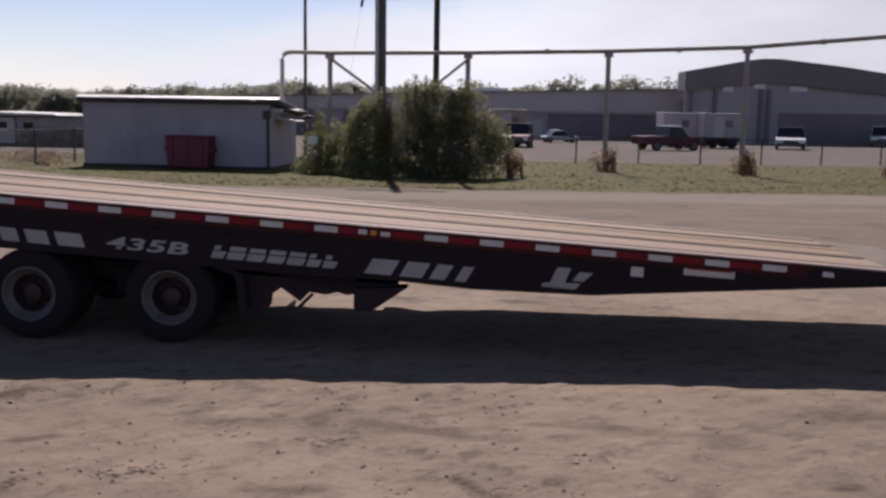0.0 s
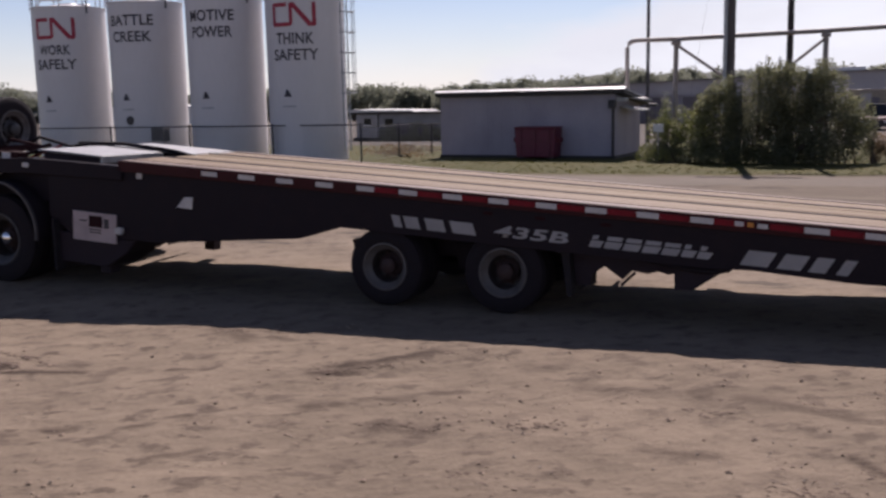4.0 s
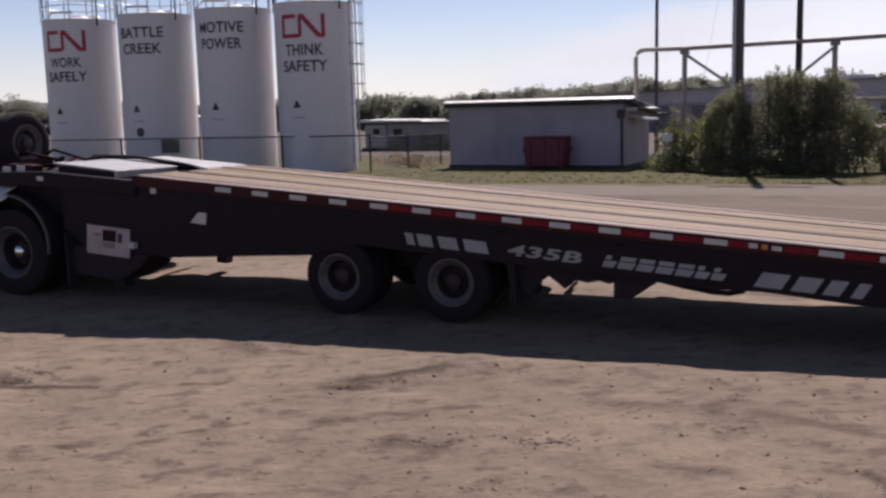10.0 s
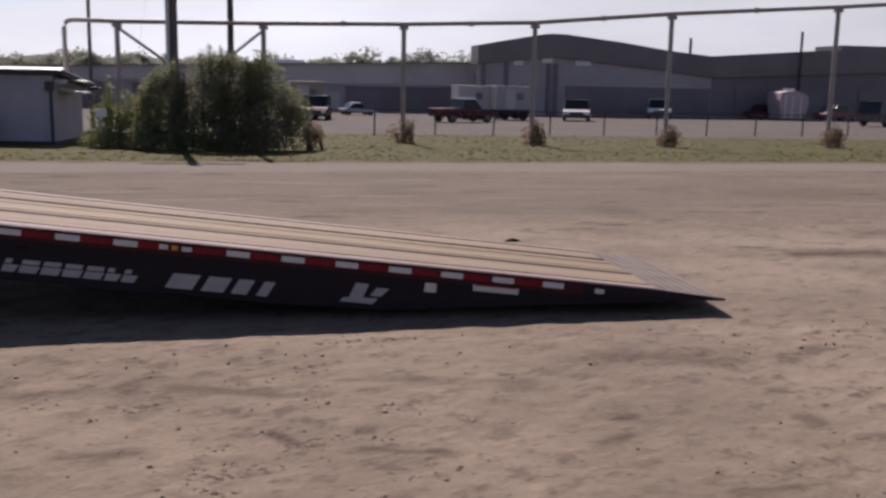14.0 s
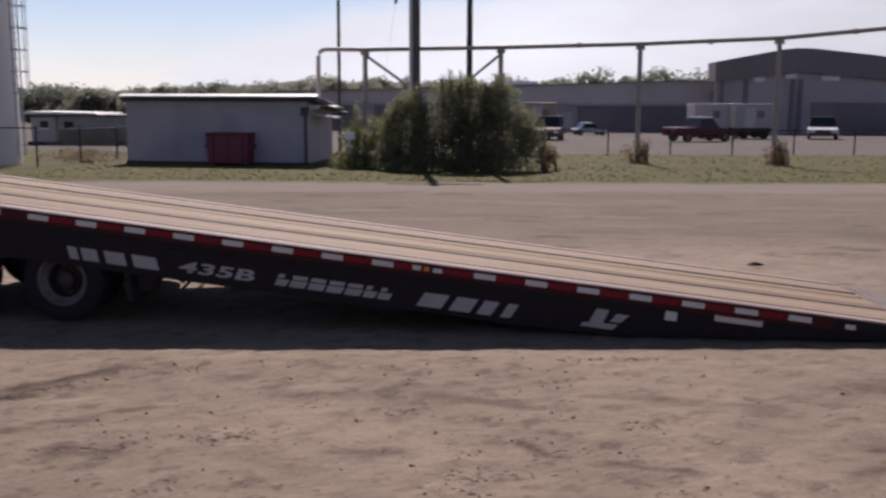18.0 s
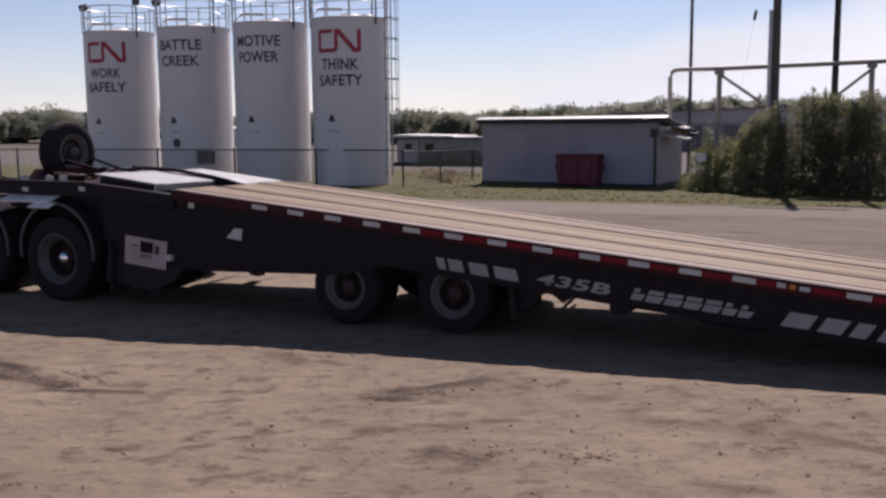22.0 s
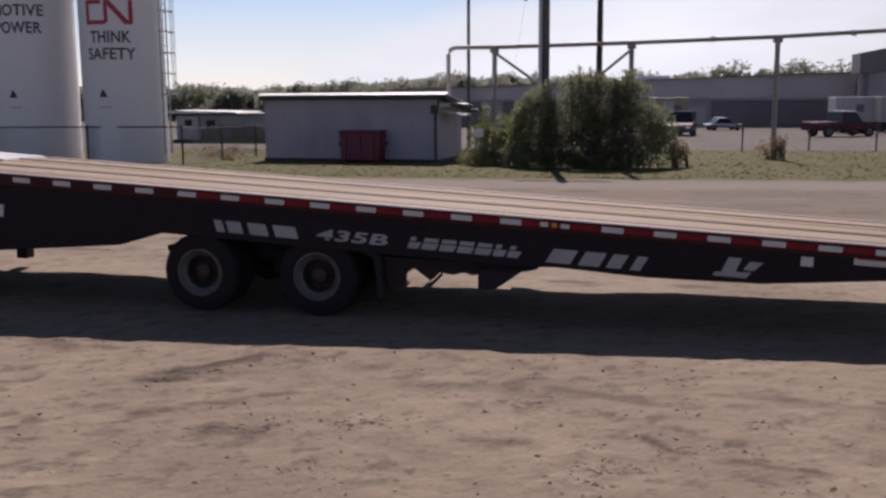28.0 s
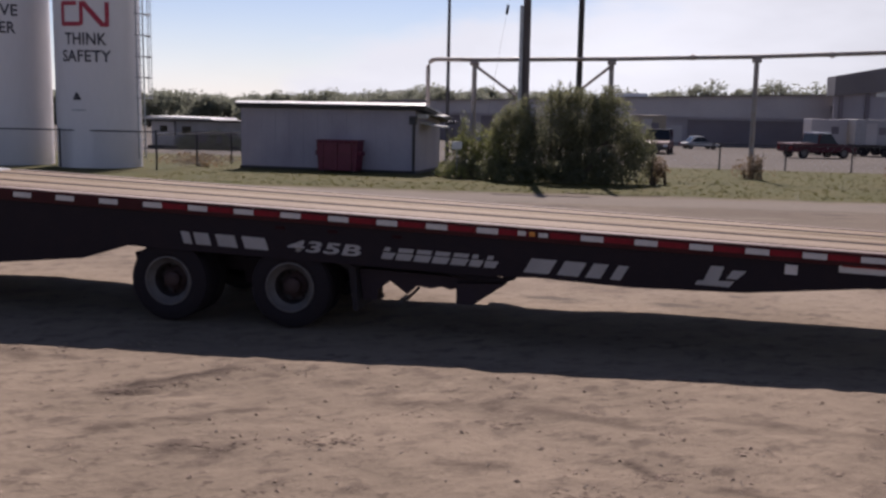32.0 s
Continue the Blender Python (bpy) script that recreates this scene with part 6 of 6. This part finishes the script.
def build_site_cabin():
    """Long grey cabin with a white end bay and a thin white roof."""
    g = ground_z(0, 49)
    t = thing("site_cabin", "long weathered cabin with white end bay and pale roof", "cabin", pose(-25.3, 49, g), "small far buildings")
    part("wall", box(1.85, 6.6, 0.15, 3.0, 0.12, 1.46), M_OLDWHITE, t)
    part("end_bay", box(0.5, 1.8, 0.0, 3.0, 0.12, 1.44, 0.03), M_BOXGREY, t)
    win = part("window", box(1.0, 1.42, -0.02, -0.001, 0.88, 1.22), M_GLASS, t)
    part("window_frame", box(0.96, 1.46, -0.03, -0.001, 0.82, 0.875), M_WHITEWALL, win)
    part("roof_fascia", box(0.1, 6.8, -0.12, 3.2, 1.47, 1.56), M_FASCIA, t)
    part("roof", prism([(0.0, 1.565), (4.1, 1.565), (4.0, 1.65), (0.3, 1.72)], -0.2, 3.3), M_SHEDROOF, t, "white sheet roof")
    part("skirting", box(0.3, 7.2, -0.06, 2.9, 0.0, 0.16), M_FASCIA, t)
    part("side_panel", box(2.9, 5.4, 0.08, 0.148, 0.18, 0.95, 0.01), M_DARKWALL, t)
    for x in (2.2, 5.7):
        w2 = part("window", box(x, x + 0.5, 0.12, 0.149, 0.8, 1.2), M_GLASS, t)
        part("window_frame", box(x - 0.04, x + 0.54, 0.11, 0.148, 0.75, 0.798), M_WHITEWALL, w2)


build_site_cabin()
build_bush("hedge", "low dull green hedge before the cabin", [(-22.2, 48.4, 0.0, 0.9, 0.35, 0.65), (-20.9, 48.5, 0.0, 0.9, 0.35, 0.7), (-19.6, 48.5, -0.1, 0.8, 0.35, 0.6)], 9000, 0.06, M_LEAF_DARK, 8, 41, "hedge")
build_bush("weeds", "tall dry brown weeds along the fence by the shed", [(-15.4, 33.6, -0.08, 1.5, 0.5, 0.22), (-14.2, 31.8, -0.05, 1.0, 0.4, 0.18), (-16.4, 36.5, -0.1, 1.8, 0.6, 0.28)], 1500, 0.06, M_WEED, 10, 42, "weeds")

# ---- vehicles on the far lot ----


def build_car(name, label, category, m, length, height, width, paint, style, roof=None):
    """A parked car: x along its length (front at +x), y across."""
    t = thing(name, label, category, m, "vehicles parked on the lot")
    hw, h1 = width / 2, height * 0.56
    if style == "pickup":
        low = [(0, 0.38), (0, h1 + 0.05), (length * 0.36, h1 + 0.05), (length * 0.72, h1), (length * 0.97, h1 - 0.08), (length, h1 - 0.2), (length, 0.36)]
        cab = [(length * 0.38, h1), (length * 0.41, height), (length * 0.60, height), (length * 0.71, h1)]
    elif style == "suv":
        low = [(0, 0.35), (0.02, h1), (length * 0.70, h1), (length * 0.96, h1 - 0.10), (length, h1 - 0.25), (length, 0.33)]
        cab = [(0.03, h1), (length * 0.06, height), (length * 0.55, height), (length * 0.70, h1)]
    else:
        low = [(0, 0.32), (0, h1 - 0.08), (length * 0.16, h1), (length * 0.68, h1 - 0.02), (length * 0.95, h1 - 0.16), (length, h1 - 0.28), (length, 0.30)]
        cab = [(length * 0.14, h1), (length * 0.28, height), (length * 0.54, height), (length * 0.70, h1 - 0.02)]
    part("body", prism(low, -hw, hw, 0.05), paint, t)
    bm = add_prism(bmesh.new(), cab, -hw + 0.06, hw - 0.06)
    for v in bm.verts:
        if v.co.z > h1 + 0.1:
            v.co.y *= 0.86
    cabin = part("cabin", bm, M_GLASS, t)
    part("roof", box(cab[1][0] - 0.02, cab[2][0] + 0.02, -hw * 0.84, hw * 0.84, height - 0.04, height + 0.03, 0.02), roof or paint, cabin)
    for y in (-hw + 0.02, hw - 0.08):
        part("pillar", prism([(cab[0][0], h1), (cab[0][0] + 0.12, h1), (cab[1][0] + 0.12, height - 0.02), (cab[1][0], height - 0.02)], y * 0.95, y * 0.95 + 0.05), paint, cabin)
    r = height * 0.21
    for x in (length * 0.18, length * 0.80):
        for y in (-hw - 0.01, hw - 0.19):
            w = part("wheel", lathe([(0, 0), (r * 0.6, 0), (r, 0.02), (r, 0.18), (r * 0.6, 0.2), (0, 0.2)], 18, "y"), M_TYRE, t)
            w.matrix_local = pose(x, y, r)
            part("rim", lathe([(0, -0.004), (r * 0.6, -0.004), (r * 0.6, 0.204), (0, 0.204)], 14, "y"), M_RIM, w)
    for y in (-hw * 0.75, hw * 0.75):
        part("headlight", box(length - 0.06, length + 0.012, y - 0.14, y + 0.14, h1 - 0.36, h1 - 0.22, 0.02), M_LENS, t)
        part("tail_light", box(-0.012, 0.04, y - 0.08, y + 0.08, h1 - 0.3, h1 - 0.08, 0.01), M_REDLENS, t)
    part("bumper", box(length - 0.05, length + 0.06, -hw * 0.96, hw * 0.96, 0.3, max(0.5, h1 - 0.34), 0.03), M_DARKMETAL, t)
    part("grille", box(length - 0.02, length + 0.012, -hw * 0.5, hw * 0.5, h1 - 0.42, h1 - 0.2), M_DARKMETAL, t)
    part("windscreen_shade", prism([(cab[3][0] - 0.03, h1 + 0.02), (cab[2][0] + 0.0, height - 0.05), (cab[2][0] + 0.02, height - 0.04), (cab[3][0] + 0.0, h1 + 0.02)], -hw * 0.8, hw * 0.8), M_GLASS, cabin)
    return t


def lot(x, y, rz=0):
    return pose(x, y, ground_z(x, y), 0, 0, rz)


# Bright highlight on the pickup's roof is put into a near-white roof colour.
build_car("pickup_truck", "dark red pickup truck parked on the pale lot", "pickup", lot(9.9, 61.6, 24), 4.4, 1.52, 1.75, M_CARRED, "pickup", M_LENS)
build_car("suv", "white sport utility car parked facing the verge", "car", lot(22.55, 72.6, -106), 4.4, 1.58, 1.95, M_CARWHITE, "suv", M_CARDARK)
build_car("pickup_truck", "white pickup truck parked before the hall", "pickup", lot(34.7, 86.4, -110), 4.8, 1.75, 2.0, M_CARWHITE, "pickup")
build_car("car", "red car parked before the hall", "car", lot(48.6, 82.2, 20), 4.4, 1.5, 1.8, M_CARRED2, "sedan")
build_car("suv", "charcoal sport utility car on the lot", "car", lot(42.6, 65.7, 24), 4.9, 1.85, 1.95, M_CARDARK, "suv")
build_car("car", "dark red saloon car on the lot", "car", lot(47.6, 68.2, 14), 4.7, 1.25, 1.8, M_CARRED, "sedan")
build_car("suv", "dull dark red estate car seen end on beside the bush", "car", lot(2.75, 66.2, -97), 4.3, 1.55, 1.75, M_CARRED, "suv", M_CARDARK)
build_car("car", "low white car parked far off on the lot", "car", lot(4.9, 79.0, 12), 2.9, 0.98, 1.6, M_CARWHITE, "sedan")
build_car("car", "dark red car before the bay doors", "car", lot(43.5, 86.0, 10), 4.4, 1.4, 1.8, M_CARRED, "sedan")


def build_box_trailer(x, y, rz, length, label, m):
    t = thing("box_trailer", label, "trailer", lot(x, y, rz), "box trailers on the lot")
    part("body", box(0, length, 0, 2.2, 0.75, 2.45, 0.04), m, t)
    part("chassis", box(0.1, length - 0.1, 0.3, 1.9, 0.5, 0.74), M_CHASSIS, t)
    part("door", box(0.25 * length, 0.25 * length + 0.7, -0.02, -0.001, 0.8, 2.2), M_ROOFGREY, t)
    part("side_window", box(0.55 * length, 0.55 * length + 0.5, -0.02, -0.001, 1.45, 1.95), M_DARKWALL, t)
    for xx in (length * 0.25, length * 0.75):
        for y0 in (0.05, 1.95):
            w = part("wheel", lathe([(0, 0), (0.36, 0), (0.38, 0.03), (0.38, 0.18), (0.36, 0.2), (0, 0.2)], 18, "y"), M_TYRE, t)
            w.matrix_local = pose(xx, y0, 0.38)
    return t


build_box_trailer(15.65, 69.5, 4, 2.75, "white box trailer parked on the lot", M_BOXGREY)
build_box_trailer(13.0, 70.5, 4, 2.4, "dull grey box trailer behind the pickup", M_ROOFGREY)
build_box_trailer(0.9, 66.0, 10, 2.2, "beige box body half hidden by the bush", M_BEIGE)


def build_hopper():
    t = thing("hopper_bin", "large pale steel hopper bin on the lot", "hopper", lot(45.0, 83.0))
    bm = prism([(0.15, 0.15), (2.5, 0.15), (2.8, 1.7), (2.6, 2.3), (1.4, 2.75), (0.1, 2.55), (0.0, 1.9)], 0, 2.6, 0.05)
    part("bin", bm, M_PANEL, t)
    for x in (0.4, 1.1, 1.9):
        part("rib", prism([(x, 0.2), (x + 0.1, 0.2), (x + 0.12, 2.25), (x + 0.02, 2.25)], -0.06, -0.001), M_WHITEWALL, t)
    part("lid", box(0.9, 1.6, 0.6, 1.6, 2.62, 2.90, 0.04), M_GALV, t)
    part("skid", box(0.4, 2.8, 0.2, 2.4, 0.0, 0.15), M_DARKMETAL, t)


build_hopper()
build_pole("light_pole", "tall dark light pole before the hall", 48.85, 87.0, 0.16, 0.12, 8.25, M_POLE_DARK)

# ---- far trees ----


def far_tree(t, x, y, h, r, rnd, vs, fs, trunk):
    g = ground_z(x, y)
    add_tube(trunk, [(x, y, g), (x + rnd.uniform(-0.2, 0.2), y, g + h * 0.45), (x + rnd.uniform(-0.4, 0.4), y, g + h * 0.8)], 0.22, 5, 0.06)
    for _ in range(int(rnd.uniform(3, 5))):
        a = rnd.uniform(0, 6.28)
        add_tube(trunk, [(x, y, g + h * 0.4), (x + r * 0.6 * math.cos(a), y + r * 0.6 * math.sin(a), g + h * rnd.uniform(0.55, 0.8))], 0.09, 4, 0.03)
    lobes = [(x + rnd.uniform(-0.6, 0.6) * r, y + rnd.uniform(-0.5, 0.5) * r, g + h * rnd.uniform(0.3, 0.82), r * rnd.uniform(0.35, 0.62)) for _ in range(9)]
    pts = []
    for cx, cy, cz, cr in lobes:
        for _ in range(210):
            v = Vector((rnd.gauss(0, 1), rnd.gauss(0, 1), rnd.gauss(0, 0.8))).normalized() * cr * rnd.uniform(0.5, 1.05)
            pts.append((cx + v.x, cy + v.y, max(g + 0.3, cz + v.z)))
    a, b = leaves(pts, 0.26, rnd.randint(0, 10 ** 6), 0.8)
    i = len(vs)
    vs += a
    fs += [tuple(k + i for k in f) for f in b]


def skyline(ang):
    """Height of the wooded skyline 150 m off, by degrees to the left of +y."""
    return float(np.interp(ang, (-45, -10, -4, 0, 7, 13, 16.7, 22, 25, 38, 44, 46, 48, 60), (5.0, 5.0, 5.4, 5.0, 5.7, 5.6, 5.0, 4.2, 4.0, 4.6, 5.6, 6.5, 5.5, 5.4)))


def build_woods():
    rnd = random.Random(77)
    vs, fs, trunk = [], [], bmesh.new()
    t = thing("far_woods", "belt of green skyline trees with haze put into their colour", "trees", pose(0, 0, 0), kind="stuff")
    for k in range(250):
        ang = -40 + 100 * k / 249 + rnd.uniform(-0.5, 0.5)
        y = rnd.uniform(132, 165)
        x = -y * math.tan(radians(ang))
        top = 2.0 + (skyline(ang) - 2.0 + rnd.uniform(-1.0, 0.55)) * y / 150
        far_tree(t, x, y, (top - ground_z(x, y)) / 1.0, rnd.uniform(2.0, 3.6), rnd, vs, fs, trunk)
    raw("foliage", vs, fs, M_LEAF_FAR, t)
    part("trunk", trunk, M_BARK, t)
    # the closed canopy of the hillside behind the first trees
    hv, hf = [], []
    angs = np.arange(-42, 62.01, 0.2)
    for ang in angs:
        for j in range(7):
            y = 150 + 4.0 * j
            x = -y * math.tan(radians(float(ang)))
            lift = (0.2, 0.5, 0.66, 0.76, 0.83, 0.87, 0.0)[j]
            g = ground_z(x, y)
            z = g + lift * (2.0 + (skyline(float(ang)) - 2.0) * y / 150 - g) + 0.9 * noise.noise((x * 0.22, y * 0.3, 2)) + 0.5 * noise.noise((x * 0.7, y * 0.6, 5))
            hv.append((x, y, z))
    for i in range(len(angs) - 1):
        for j in range(6):
            hf.append((i * 7 + j, i * 7 + 7 + j, i * 7 + 8 + j, i * 7 + j + 1))
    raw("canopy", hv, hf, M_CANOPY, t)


build_woods()

for k, (x, y, h, r) in enumerate(((10.0, 114, 7.1, 2.6), (17.4, 116, 7.4, 3.0), (20.6, 118, 7.3, 2.8), (14.4, 116, 6.8, 2.4), (4.2, 115, 6.1, 2.8), (0.2, 114, 6.2, 2.6))):
    rnd = random.Random(90 + k)
    tt = thing("tree", "round leafy green tree behind the depot roof", "tree", pose(0, 0, 0), "trees behind the depot")
    v_, f_, b_ = [], [], bmesh.new()
    far_tree(tt, x, y, h, r, rnd, v_, f_, b_)
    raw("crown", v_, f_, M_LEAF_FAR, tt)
    part("trunk", b_, M_BARK, tt)
    rebase(tt, x, y)

# ---- what moves ----


def motions():
    # seconds, height of the neck, tilt of the deck, shift along the lot
    bed = [(0, 1.518, 3.64, 0.0), (1, 1.514, 3.72, 0.0), (2, 1.508, 3.82, 0.0), (3, 1.496, 3.85, 0.0), (4, 1.472, 3.84, 0.0), (4.5, 1.461, 3.73, 0.0), (6.5, 1.47, 3.9, 0.03), (7, 1.47, 3.95, 0.03), (8, 1.48, 4.1, 0.03), (9, 1.485, 4.28, 0.03), (10, 1.485, 4.45, 0.03), (11, 1.49, 4.8, 0.03), (12, 1.49, 5.15, 0.03), (13, 1.5, 5.65, 0.03), (14, 1.505, 6.1, 0), (14.5, 1.51, 6.3, 0), (16.5, 1.53, 6.52, 0), (17, 1.53, 6.55, 0), (18, 1.53, 6.55, 0), (19, 1.48, 6.22, -0.04), (20, 1.47, 6.1, -0.04), (21, 1.46, 5.8, -0.04), (22, 1.475, 5.45, -0.04), (23, 1.49, 4.81, -0.04), (24, 1.49, 4.45, -0.04), (25, 1.49, 4.35, -0.04), (25.5, 1.49, 4.2, -0.04), (27.5, 1.46, 3.62, -0.04), (28, 1.46, 3.56, -0.04), (29, 1.42, 3.2, -0.04), (30, 1.37, 2.75, -0.055), (31, 1.31, 2.25, -0.075), (32, 1.27, 1.95, -0.085)]
    walk(TRAILER, [(t, pose(-9 + dx, PIVOT_Y, z, -1.0, ry, YAW)) for t, z, ry, dx in bed])
    # the bogie rolls forward under the deck and back
    roll = [(0, -2.30), (1, -2.38), (2, -2.50), (3, -2.58), (4, -2.75), (4.5, -2.80), (6.5, -3.00), (8, -3.17), (9, -3.28), (10, -3.38), (11, -3.49), (12.5, -3.63), (14.5, -3.80), (16.5, -3.94), (18.5, -3.97), (20.5, -3.93), (21, -3.90), (22, -3.76), (23, -3.58), (24, -3.39), (25, -3.21), (25.5, -3.12), (27.5, -2.88), (28, -2.87), (30, -2.87), (32, -2.87)]
    tan = math.tan(radians(YAW))
    walk(BOGIE, [(t, pose(x, PIVOT_Y + (x + 9) * tan, 0, 0, 0, YAW)) for t, x in roll])
    for w in BOGIE_WHEELS:
        base = w.matrix_local.copy()
        side = 1 if base.to_3x3()[0][0] > 0 else -1
        walk(w, [(t, base @ pose(0, 0, 0, 0, side * math.degrees((x + 2.33) / TYRE_R), 0)) for t, x in roll])


motions()
